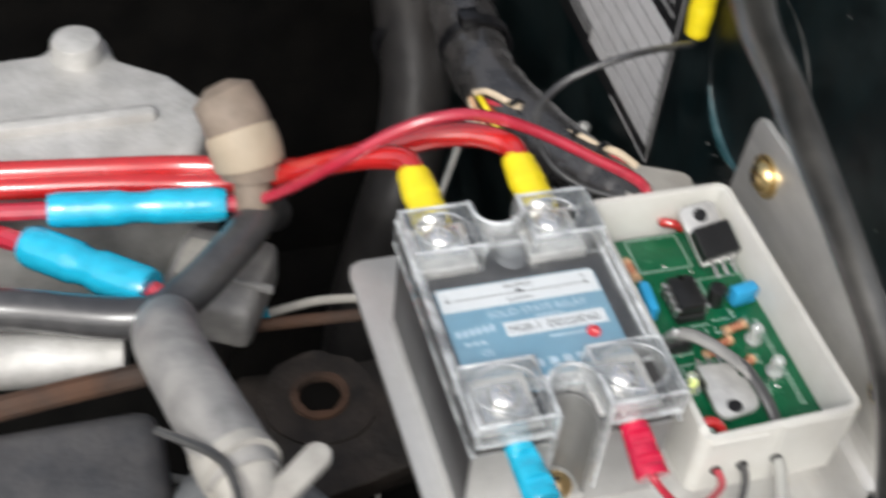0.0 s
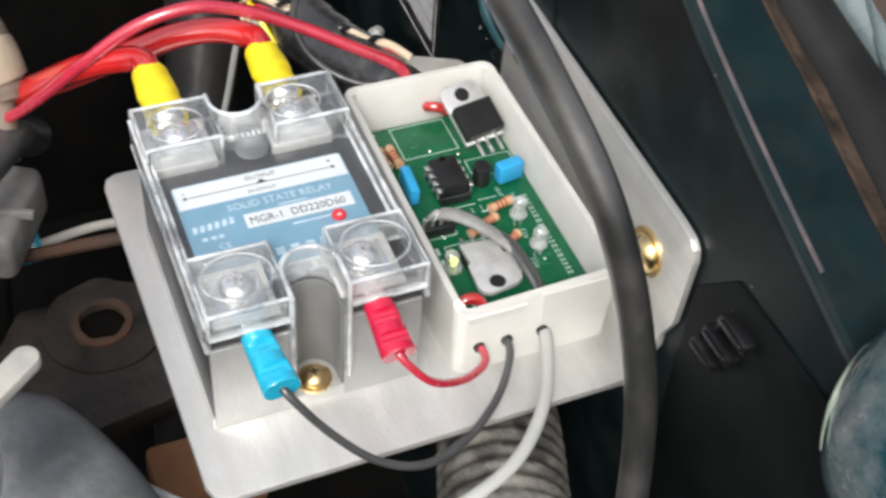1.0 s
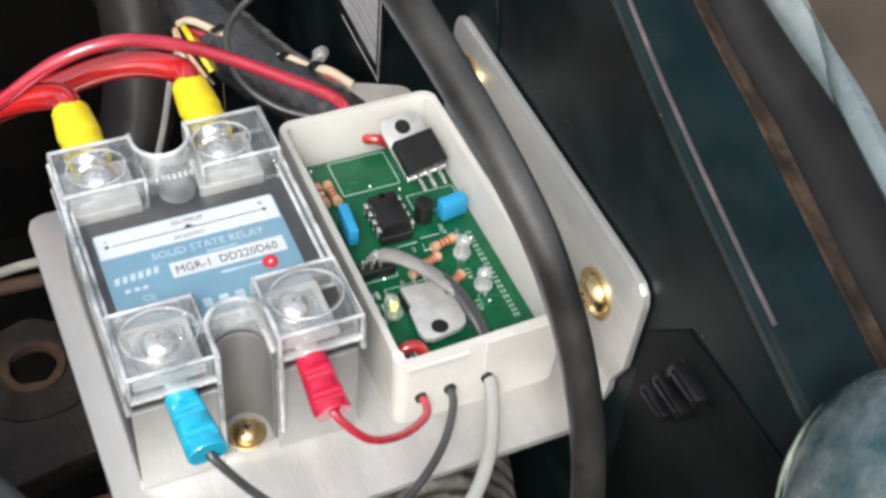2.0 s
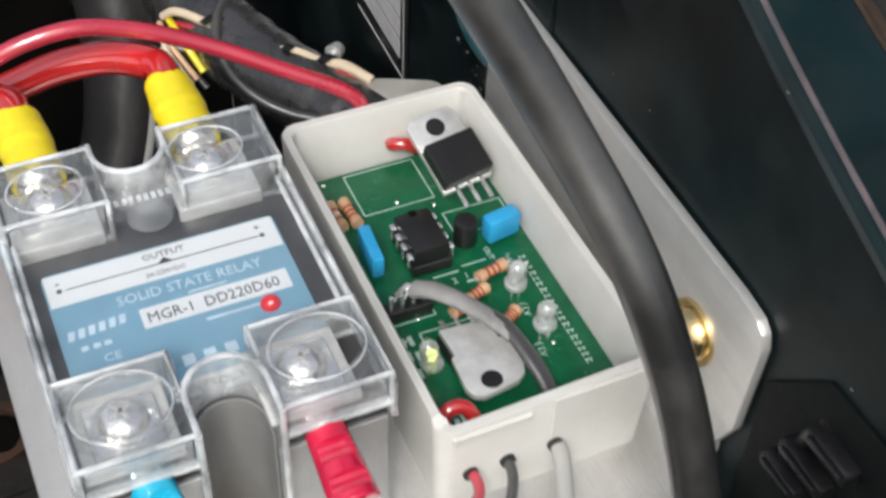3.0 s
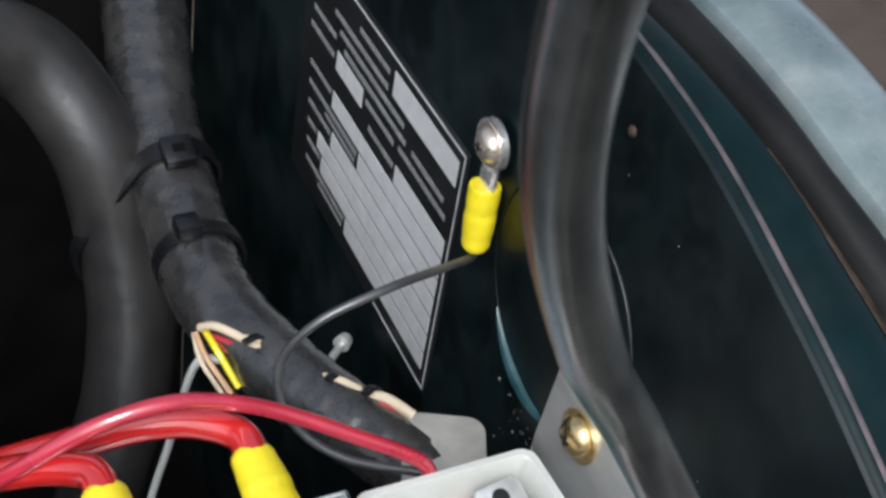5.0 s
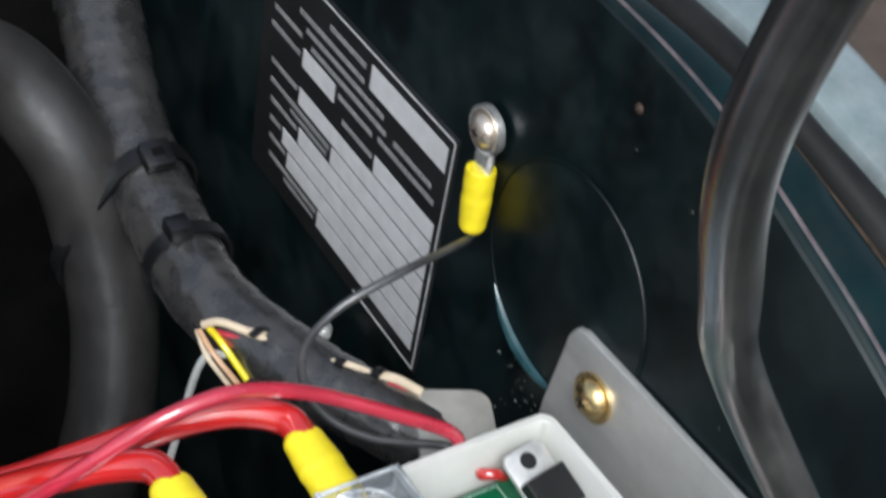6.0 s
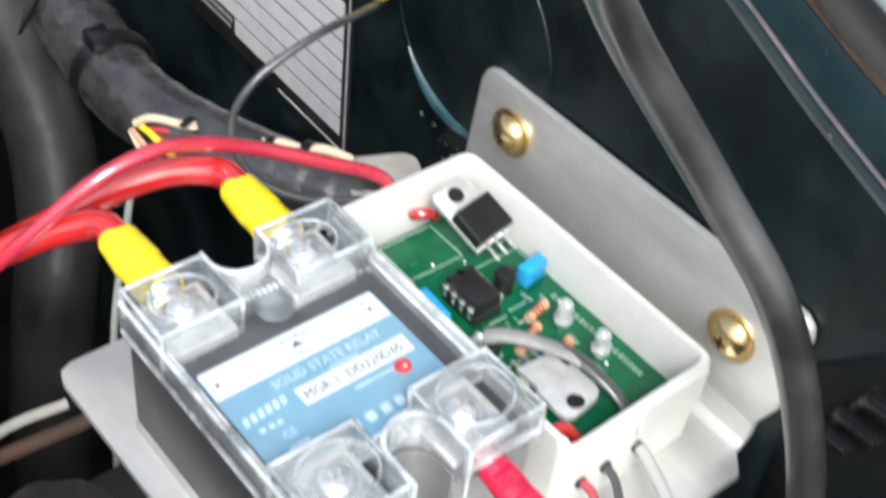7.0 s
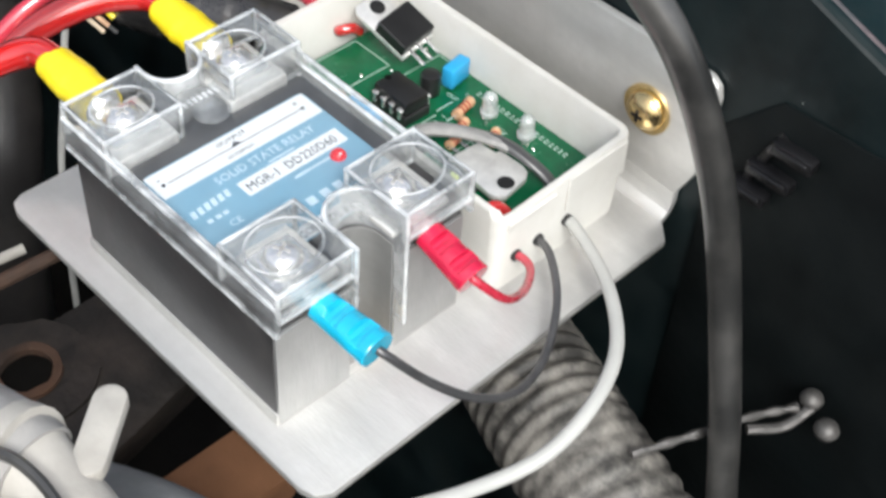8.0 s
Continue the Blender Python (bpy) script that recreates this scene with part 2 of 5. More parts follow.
LEDC = clear_mat("clear_led_epoxy", (0.92, 0.94, 0.91, 1), 0.26, 0.5, 0.12)
LEDR = glow_mat("lit_red_lens", (0.55, 0.004, 0.010), 0.35)
LEDH = glow_mat("lit_red_die", (1.0, 0.35, 0.35), 1.0)
LEDY = glow_mat("lit_yellow_die", (0.85, 0.9, 0.3), 1.0)
FRONT = mat("dusty_teal_front_paint", (0.004, 0.038, 0.05), 0.25, 0, 0.3, 70, 0.25, 260, 0.85, (0.20, 0.22, 0.22), 62, coat=0.5)
GROUND = mat("brown_earth", (0.06, 0.042, 0.03), 0.9, 0, 0.3, 8, 0.4, 60, 0.4, (0.04, 0.032, 0.025), 3)

# ---- mesh tools: all measures in millimetres ----
def bm_box(x0, x1, y0, y1, z0, z1, bev=0.3, seg=2):
    bm = bmesh.new()
    bmesh.ops.create_cube(bm, size=1, matrix=Matrix.Translation(((x0 + x1) / 2, (y0 + y1) / 2, (z0 + z1) / 2))
                          @ Matrix.Diagonal((x1 - x0, y1 - y0, z1 - z0, 1)))
    if bev > 0:
        bmesh.ops.bevel(bm, geom=bm.edges[:], offset=bev, segments=seg, profile=0.5, affect='EDGES')
    return bm


def bm_rod(p0, p1, r, r2=None, seg=20, bev=0.0):
    p0, p1 = Vector(p0), Vector(p1)
    bm = bmesh.new()
    q = (p1 - p0).to_track_quat('Z', 'Y').to_matrix().to_4x4()
    bmesh.ops.create_cone(bm, cap_ends=True, segments=seg, radius1=r, radius2=r if r2 is None else r2, depth=(p1 - p0).length,
                          matrix=Matrix.Translation((p0 + p1) / 2) @ q)
    if bev > 0:
        es = [e for e in bm.edges if len(e.link_faces) == 2 and any(len(f.verts) > 4 for f in e.link_faces)]
        bmesh.ops.bevel(bm, geom=es, offset=bev, segments=2, profile=0.5, affect='EDGES')
    return bm


def bm_ball(c, r, sc=(1, 1, 1), seg=16):
    bm = bmesh.new()
    bmesh.ops.create_uvsphere(bm, u_segments=seg, v_segments=max(6, seg // 2), radius=r,
                              matrix=Matrix.Translation(c) @ Matrix.Diagonal((*sc, 1)))
    return bm


def smooth_path(pts, n=8):
    P = [Vector(p) for p in pts]
    P = [2 * P[0] - P[1]] + P + [2 * P[-1] - P[-2]]
    out = []
    for i in range(1, len(P) - 2):
        a, b, c, d = P[i - 1:i + 3]
        for k in range(n):
            u = k / n
            out.append(0.5 * (2 * b + (c - a) * u + (2 * a - 5 * b + 4 * c - d) * u * u + (3 * b - a - 3 * c + d) * u ** 3))
    return out + [P[-2]]


def bm_tube(pts, r, n=8, seg=14, shape=None, raw=False):
    """A round tube along a smooth path; r may be a function of the way along it, 0 to 1. shape: (across, up) scale of the section."""
    path = [Vector(p) for p in pts] if raw else smooth_path(pts, n)
    rad = r if callable(r) else (lambda u: r)
    sx, sy = shape or (1, 1)
    bm = bmesh.new()
    rings, side = [], None
    m = len(path) - 1
    for i, p in enumerate(path):
        t = (path[min(i + 1, m)] - path[max(i - 1, 0)]).normalized()
        if side is None:
            side = t.cross(Vector((0.13, 0.2, 0.97))).normalized()
        side = (side - t * side.dot(t)).normalized()
        up = t.cross(side)
        rr = rad(i / m)
        rings.append([bm.verts.new(p + (side * math.cos(a) * sx + up * math.sin(a) * sy) * rr)
                      for a in (2 * math.pi * k / seg for k in range(seg))])
    for a, b in zip(rings, rings[1:]):
        for k in range(seg):
            bm.faces.new((a[k], a[(k + 1) % seg], b[(k + 1) % seg], b[k]))
    bm.faces.new(rings[0][::-1])
    bm.faces.new(rings[-1])
    return bm


def bm_prism(outline, lo, hi, axis='z', bev=0.0, seg=2):
    """A flat outline pushed from lo to hi along an axis. The outline lies in (x, y), (y, z) or (x, z)."""
    put = {'z': lambda a, b, c: (a, b, c), 'x': lambda a, b, c: (c, a, b), 'y': lambda a, b, c: (a, c, b)}[axis]
    bm = bmesh.new()
    A = [bm.verts.new(put(a, b, lo)) for a, b in outline]
    B = [bm.verts.new(put(a, b, hi)) for a, b in outline]
    k = len(A)
    bm.faces.new(A[::-1])
    bm.faces.new(B)
    for i in range(k):
        bm.faces.new((A[i], A[(i + 1) % k], B[(i + 1) % k], B[i]))
    bmesh.ops.recalc_face_normals(bm, faces=bm.faces[:])
    if bev > 0:
        bmesh.ops.bevel(bm, geom=bm.edges[:], offset=bev, segments=seg, profile=0.5, affect='EDGES')
    return bm


def round_rect(x0, x1, y0, y1, r, n=5):
    out = []
    for cx, cy, a0 in ((x1 - r, y0 + r, -90), (x1 - r, y1 - r, 0), (x0 + r, y1 - r, 90), (x0 + r, y0 + r, 180)):
        out += [(cx + r * math.cos(radians(a0 + 90 * k / n)), cy + r * math.sin(radians(a0 + 90 * k / n))) for k in range(n + 1)]
    return out


def bm_ring(c, axis, r_out, r_in, h, seg=28):
    """A washer: centre of its base, axis, radii and height."""
    bm = bmesh.new()
    c, ax = Vector(c), Vector(axis).normalized()
    s = ax.orthogonal().normalized()
    u = ax.cross(s)
    rows = [(r_in, 0), (r_out, 0), (r_out, h), (r_in, h)]
    rings = [[bm.verts.new(c + ax * z + (s * math.cos(a) + u * math.sin(a)) * r) for a in (2 * math.pi * k / seg for k in range(seg))]
             for r, z in rows]
    for i in range(4):
        a, b = rings[i], rings[(i + 1) % 4]
        for k in range(seg):
            bm.faces.new((a[k], a[(k + 1) % seg], b[(k + 1) % seg], b[k]))
    bmesh.ops.recalc_face_normals(bm, faces=bm.faces[:])
    return bm


def merge(*bms):
    out = bmesh.new()
    for b in bms:
        tmp = bpy.data.meshes.new("tmp")
        b.to_mesh(tmp)
        out.from_mesh(tmp)
        bpy.data.meshes.remove(tmp)
        b.free()
    return out


def turned(bm, m):
    bmesh.ops.transform(bm, matrix=m, verts=bm.verts[:])
    return bm


def roughen(bm, amount, scale):
    for v in bm.verts:
        v.co += v.normal * amount * noise.noise(v.co * scale)
    return bm


def mesh_of(name, bm, material, sharp=35):
    bmesh.ops.recalc_face_normals(bm, faces=bm.faces[:])
    for f in bm.faces:
        f.smooth = True
    for e in bm.edges:
        e.smooth = len(e.link_faces) == 2 and e.calc_face_angle(3) < radians(sharp)
    bmesh.ops.scale(bm, vec=(0.001,) * 3, verts=bm.verts[:])
    me = bpy.data.meshes.new(name)
    bm.to_mesh(me)
    bm.free()
    me.materials.append(material)
    return me


def part(name, bm, material, parent, label="", sharp=35):
    ob = new(name, mesh_of(name, bm, material, sharp))
    ob.parent = parent
    if parent.data is None:
        ob.matrix_parent_inverse = parent.matrix_basis.inverted()
    return tagged(ob, label)


def thing(name, at, label, category, group="", kind=""):
    ob = new(name)
    ob.empty_display_size = 0.01
    ob.matrix_basis = Matrix.Translation(Vector(at) * 0.001)
    return tagged(ob, label, category, group, kind)


def solid(name, bm, material, label, category, group="", kind="", sharp=35):
    return tagged(new(name, mesh_of(name, bm, material, sharp)), label, category, group, kind)


def bm_text(body, size, m, squeeze=1.0):
    """Letters of the built-in font, in millimetres, set by the matrix m."""
    cu = bpy.data.curves.new("letters", 'FONT')
    cu.body, cu.size, cu.extrude = body, size, 0.02
    cu.resolution_u = 2
    ob = bpy.data.objects.new("letters", cu)
    scene.collection.objects.link(ob)
    bpy.context.view_layer.update()
    me = bpy.data.meshes.new_from_object(ob.evaluated_get(bpy.context.evaluated_depsgraph_get()))
    bm = bmesh.new()
    bm.from_mesh(me)
    bpy.data.objects.remove(ob)
    bpy.data.curves.remove(cu)
    bpy.data.meshes.remove(me)
    bmesh.ops.transform(bm, matrix=m @ Matrix.Diagonal((squeeze, 1, 1, 1)), verts=bm.verts[:])
    return bm

# ---- setting: inner wing wall, gutter, fender, floor of the engine bay ----
WX = 76.0


def lean(bm):
    """The wing wall runs slightly askew to the bracket: shift x with y."""
    for v in bm.verts:
        v.co.x += 0.03 * v.co.y
    return bm


def wall_x(y):
    return WX + 0.03 * y


TOP = [(-330, 20), (-150, 38), (-110, 48), (-71, 59.3), (-44, 68), (-20, 77), (-12, 81.5), (10, 89), (26, 94.5), (47, 98.4), (78, 100.4), (140, 101), (300, 101)]


def top_z(y):
    for (a, p), (b, q) in zip(TOP, TOP[1:]):
        if y <= b:
            return p + (q - p) * max(0, y - a) / (b - a)
    return TOP[-1][1]


def spread(dx, w):
    """How far a point of the gutter's profile follows its widening (w > 0) or narrowing (w < 0)."""
    if w < 0:
        return 0.0 if dx < 4 else min(1.0, (dx - 4) / 8.5) if dx < 12.6 else max(0.4, 1 - (dx - 12.6) * 0.064)
    return 0.0 if dx <= 9 else min(1.0, (dx - 9) / 8) if dx < 26 else (42 - dx) / 16 - (dx - 26) / 26 if dx < 44 else -0.7


def bm_sweep(profile, y0=-330, y1=300, step=6, floor_to=None):
    """A profile of (x, height over the wall's top edge) pushed along the wall; floor_to: a fixed z for its first point."""
    bm = bmesh.new()
    rows = []
    y = y0
    while y <= y1:
        z = sum(top_z(y + d) for d in (-9, -4, 0, 4, 9)) / 5
        w = min(13.0, max(-5.5, (25 - y) * (0.2 if y < 25 else 0.11)))         # the gutter widens towards the front
        rows.append([bm.verts.new((WX + dx + w * spread(dx, w), y, floor_to if (i == 0 and floor_to is not None) else z + dz)) for i, (dx, dz) in enumerate(profile)])
        y += step
    for a, b in zip(rows, rows[1:]):
        for k in range(len(profile) - 1):
            bm.faces.new((a[k], a[k + 1], b[k + 1], b[k]))
    return lean(bm)


solid("wall_east", bm_sweep([(0, 0), (0, -3), (0.4, -1.2), (1.6, -0.2), (2.4, 0), (6.5, 0.6), (8, 0.2), (8.4, -5)], floor_to=-260), WALLP,
      "glossy dark green-black painted inner wing wall", "wall", kind="structure")
solid("trim", bm_sweep([(1.0, -0.55), (1.7, 0.12), (2.5, 0.3), (5.0, 0.75), (8.5, 0.95), (11.5, 0.6), (12.5, -0.6)]), TEAL, "dark teal painted seam lip along the wing", "trim", kind="structure")
solid("gutter_seal", bm_sweep([(12.2, -6), (12.6, -2.5), (13.4, -1.6), (14.2, -2.8), (15.0, -0.5), (16.0, 0.7), (17.6, 1.3), (19.2, 1.0), (20.6, 0.1), (21.6, -1.2), (22.4, -3.5), (22.8, -6)]), SEAL,
      "weathered brown-black rubber seal in the wing gutter", "seal", kind="structure")
solid("fender", bm_sweep([(22.0, -8), (22.3, -1), (23.2, 0.8), (26, 2.2), (30, 3.0), (35, 3.2), (39, 2.4), (42, 0.4), (44, -4), (45, -20), (47, -200), (48, -895)]), TEALP,
      "dusty teal outer fender of the car, sky sheen put into its colour", "fender", kind="structure")
# Worn edge line whose colour also holds the sky glint along the lip.
solid("edge_glint", bm_sweep([(2.5, 0.28), (2.8, 0.62), (3.2, 0.68), (3.5, 0.42)], y0=-74, y1=118), WORN_GLINT, "thin worn pink-grey edge of the seam lip with a painted sky glint", "trim", kind="structure")
solid("gutter_dirt", roughen(bm_sweep([(12.1, 0.0), (12.4, 0.1), (12.9, -0.9), (13.4, -1.3), (13.9, -1.6)], y0=-130, y1=30, step=2), 0.5, 0.35), DIRT, "dried brown dirt in the gutter seam", "dirt", kind="stuff")
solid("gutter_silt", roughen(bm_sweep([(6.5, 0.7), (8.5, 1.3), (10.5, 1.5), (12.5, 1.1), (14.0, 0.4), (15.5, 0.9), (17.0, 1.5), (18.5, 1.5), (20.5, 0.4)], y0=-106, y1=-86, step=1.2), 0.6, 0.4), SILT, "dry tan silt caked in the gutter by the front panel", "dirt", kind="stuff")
# Thin dark sheet added over the wall to hold the shade there.
solid("wall_shade_sheet", lean(bm_prism([(-46.8, -254), (-46.8, 28), (-58, 41), (-90, 43), (-329, 8), (-329, -254)], WX - 0.9, WX - 0.1, 'x', 0.3)), WALL_SHADE, "dark sheet added for the shade on the lower inner wing", "wall", kind="structure")
solid("floor", bm_box(-420, WX + 9, -330, 300, -265, -255, 0), DARK, "grimy black underside of the engine bay", "floor", kind="structure")
solid("wall_north", bm_box(-420, WX + 8.5, 300, 310, -800, 100, 0), DARK, "grimy black bulkhead of the engine bay", "wall", kind="structure")
solid("wall_west", bm_box(-430, -420, -330, 300, -800, 60, 0), DARK, "grimy black far wing of the engine bay", "wall", kind="structure")
solid("wall_south", bm_box(-420, WX - 10.5, -340, -330, -800, 15, 0), DARK, "grimy black front panel of the engine bay", "wall", kind="structure")
solid("ground", bm_box(-60000, 60000, -60000, 60000, -810, -800, 0), GROUND, "brown bare earth under the car", "ground", kind="structure")

# round pressed plug in the wall
plug = thing("wall_plug", (wall_x(56), 56, 38.5), "round dark pressed plug in the painted wall", "plug")
part("disc", lean(bm_rod((WX - 0.5, 56, 38.5), (WX + 0.5, 56, 38.5), 26.0, seg=64, bev=0.3)), WALLP, plug)
def plug_arc(a0, a1, rad, thick):
    return lean(bm_tube([(WX - 0.3, 56 + rad * math.cos(radians(a)), 38.5 + rad * math.sin(radians(a))) for a in range(a0, a1 + 1, 3)], thick, seg=10, raw=True))
part("rim", plug_arc(0, 360, 26.5, 0.2), WALLP, plug, "dark paint-edged rim")
# Brighter teal crescent paints the light caught in the rim's groove.
part("lit_groove", plug_arc(254, 322, 27.2, lambda u: 0.25 + 1.5 * math.sin(u * math.pi)), LIT_TEAL, plug, "thick teal crescent painting the lit groove along the rim")
part("pale_arc", plug_arc(86, 172, 26.3, lambda u: 0.12 + 0.22 * math.sin(u * math.pi)), STEEL, plug, "thin pale arc along part of the rim")

# ---- identification plate on the wall ----
idp = thing("identification_plate", (WX, 145, -29), "black and silver printed identification plate riveted to the wall", "plate")
Y0, Y1, Z0, Z1 = 98.8, 197, -28.6, 45.0
part("plate", lean(bm_box(WX - 1.0, WX - 0.1, Y0, Y1, Z0, Z1, 0.15, 1)), IDBLK, idp)
def bar(y0, y1, z0, z1, material, name="field", lift=0.12):
    part(name, lean(bm_box(WX - 1.0 - lift, WX - 0.98, y0, y1, z0, z1, 0)), material, idp)
for a in ((Y0 + .8, Y1 - .8, Z1 - 1.4, Z1 - 0.9), (Y0 + .8, 132, Z0 + .9, Z0 + 1.4), (Y0 + .8, Y0 + 1.2, Z0 + .9, Z1 - .9)):
    bar(*a, IDSIL, "border")
bar(102, 138, 34, 41, IDSIL)
for k, far in enumerate((131, 172, 152, 170, 179, 175, 155)):
    z = 18.5 - k * 6.0
    bar(102, far, z - 5.3, z, IDSIL)
bar(154, 172, 19.2, 24.8, IDSIL)
random.seed(4)
def print_line(y, end, z, h=1.5):
    """A line of small print as a run of plain bars."""
    while y < end - 0.4:
        w = random.uniform(1.2, 3.6)
        bar(y, min(y + w, end), z - h / 2, z + h / 2, IDGREY, "print")
        y += w + 0.35
for k, far in enumerate((131, 172, 152, 170, 179, 175, 155)):
    z = 15.8 - k * 6.0
    print_line(far + 1.6, (149 if k == 0 else 190 - k * 0.7), z + 1.2)
    if far < 160 and k > 0:
        print_line(far + 2.5, 176, z - 1.4, 1.2)
for y, end, z in ((104, 131, 23.6), (134, 152, 22.8), (174, 191, 22.0), (106, 124, 27.2), (128, 168, 27.0), (130, 172, 30.6), (174, 190, 27.6), (141, 176, 34.2), (141, 160, 38.6)):
    print_line(y, end, z)

# ---- aluminium mounting bracket ----
br = thing("mounting_bracket", (20, 0, 0), "bent satin aluminium mounting bracket bolted to the inner wing", "bracket")
FX = 74.2
part("base_plate", bm_prism([(-27.6 + 0, -41.5), (-26.6, -44.5), (-24, -46), (66, -45.4), (69.2, -42.0), (70.6, -40), (72.2, 50.5), (-24.5, 51.0), (-27.0, 49.8), (-28, 47)], -2.0, 0, 'z', 0.35), ALU, br)
part("fold", lean(bm_prism([(70.4, -2), (72.4, -1.6), (73.9, -0.4), (FX + 1.2, 2.5), (FX + 1.2, 6), (FX - 0.6, 6), (FX - 0.6, 3.2), (72.9, 1.1), (71.5, 0.2), (70.4, 0)], -41.0, 50.5, 'y', 0.15)), ALU, br)
part("flange", lean(bm_prism([(50.5, 5.8), (50.5, 10), (48.4, 31.5), (46.9, 34.6), (44.2, 35.8), (-38, 38.4), (-43.0, 38.0), (-45.0, 36.6), (-45.8, 34.0), (-44.6, 14), (-41.0, 5.8)], FX - 0.6, FX + 1.2, 'x', 0.3)), ALU, br)


def pan_screw(at, axis, r, h, label, material=GOLD, group=""):
    """A pan-head screw with a cross recess and a washer."""
    a, ax = Vector(at), Vector(axis).normalized()
    th = thing("screw", at, label, "screw", group)
    part("washer", bm_ring(a, ax, r * 1.28, r * 0.3, 0.8, 32), material, th)
    dome = bm_ball((0, 0, 0), 1, (r, r, h), 24)
    for v in list(dome.verts):
        if v.co.z < 0:
            v.co.z = 0
    m = Matrix.Translation(a + ax * 0.8) @ ax.to_track_quat('Z', 'Y').to_matrix().to_4x4()
    part("head", turned(dome, m), material, th, sharp=60)
    cross = merge(bm_box(-r * .32, r * .32, -r * .09, r * .09, h * 0.86, h * 1.01, 0.05, 1), bm_box(-r * .09, r * .09, -r * .32, r * .32, h * 0.86, h * 1.01, 0.05, 1))
    part("recess", turned(cross, m), GRIME, th, "dark cross recess")
    return th


pan_screw((FX - 0.6 + 0.03 * 36.5, 36.5, 24.5), (-1, 0, 0), 4.4, 3.0, "gold-plated pan-head screw through the bracket flange", GOLD, "bracket screws")
pan_screw((FX - 0.6 - 0.03 * 30.5, -30.5, 22.0), (-1, 0, 0), 4.4, 3.0, "gold-plated pan-head screw through the bracket flange", GOLD, "bracket screws")

# ---- solid state relay ----
rel = thing("solid_state_relay", (0, 0, 0), "grey solid state relay with clear cover and blue label", "relay")
BT = 28.2
def notch_arc(r, cy, sy, a0=0, a1=180, n=12):
    """Points of a round notch from +x to -x, bulging away from the end of the relay."""
    return [(r * math.cos(radians(a0 + (a1 - a0) * k / n)), cy + sy * r * math.sin(radians(a0 + (a1 - a0) * k / n))) for k in range(n + 1)]
foot = [(-22, -28.5), (-5.2, -28.5)] + notch_arc(5.2, -25.2, 1)[::-1] + [(5.2, -28.5), (22, -28.5),
        (22, 28.5), (5.2, 28.5)] + notch_arc(5.2, 27.8, -1) + [(-5.2, 28.5), (-22, 28.5)]
part("body", bm_prism(foot, 3.0, BT, 'z', 0.25), RELAYB, rel, "dark grey moulded body")
part("heat_plate", bm_box(-22.3, 22.3, -29, 29, 0, 3.2, 0.25), ALU, rel, "bare aluminium base plate")
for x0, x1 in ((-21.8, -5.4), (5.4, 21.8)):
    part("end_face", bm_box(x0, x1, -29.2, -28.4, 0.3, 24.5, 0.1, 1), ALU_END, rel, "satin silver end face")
notch = [(5.15, -28.6)] + notch_arc(5.15, -25.2, 1) + [(-5.15, -28.6), (-4.85, -28.6)] + notch_arc(4.85, -25.3, 1)[::-1] + [(4.85, -28.6)]
part("notch_lining", bm_prism(notch, 3.2, 28.0, 'z'), LINE, rel, "pale grey lining of the notch")
lab = part("label", bm_prism(round_rect(-18.6, 18.4, -18.5, 12.3, 1.2), BT - 0.02, BT + 0.25, 'z'), LBLUE, rel, "blue printed label with a white band")
LT = BT + 0.25
def ink(name, bm, material):
    part(name, bm, material, lab)
ink("white_band", bm_box(-18.3, 18.1, 5.4, 12.0, LT, LT + 0.06, 0), LWHITE)
ink("white_strip", bm_box(-6.4, 16.6, -3.6, 0.4, LT, LT + 0.06, 0), LWHITE)
ink("white_strip", bm_box(-6.5, 12.5, -18.3, -15.2, LT, LT + 0.06, 0), LWHITE)
def words(body, x, y, size, material, squeeze=1.0):
    ink("lettering", bm_text(body, size, Matrix.Translation((x, y, LT + 0.09)), squeeze), material)
words("SOLID STATE RELAY", -9.0, 2.2, 2.7, INKL, 0.93)
words("MGR-1  DD220D60", -5.6, -2.7, 2.9, INK, 0.86)
words("OUTPUT", -3.2, 9.9, 1.7, INK)
words("24-220VDC", -3.6, 6.2, 1.3, INK)
words("CONTROL 3 - 32 V", -6.2, -17.8, 2.3, INK, 0.84)
words("CE", -13.4, -7.6, 2.2, INKL)
words("-", -16.8, 9.4, 2.5, INK)
words("+", 14.6, 9.6, 2.2, INK)
for a in ((-15.5, 15.0, 8.35, 8.55),):
    ink("rule", bm_box(a[0], a[1], a[2], a[3], LT + .06, LT + 0.1, 0), INK)
ink("arrow", bm_prism([(-1.2, 8.5), (1.2, 8.5), (0, 9.6)], LT + .06, LT + .1), INK)
for x in (-16.4, 15.6):
    ink("contact_mark", bm_rod((x, 8.45, LT + .05), (x, 8.45, LT + .11), 0.45, seg=12), INK)
for k in range(6):
    ink("maker_mark", bm_prism([(-17.4 + k * 1.55, -1.9 + k * .14), (-16.4 + k * 1.55, -1.9 + k * .14), (-16.1 + k * 1.55, -0.1 + k * .14), (-17.1 + k * 1.55, -0.1 + k * .14)], LT, LT + .06), INKL)
for k, x in enumerate((-16, -14.2, -12.6)):
    ink("print", bm_box(x, x + 1.1, -4.4, -3.5, LT, LT + .06, 0), INKL)
for k, x in enumerate((-5.6, -2.4, 0.8, 4.0, 7.0)):
    ink("symbol", bm_box(x - .6, x + 1.2, -12.6, -10.6, LT, LT + .06, 0), INKL)
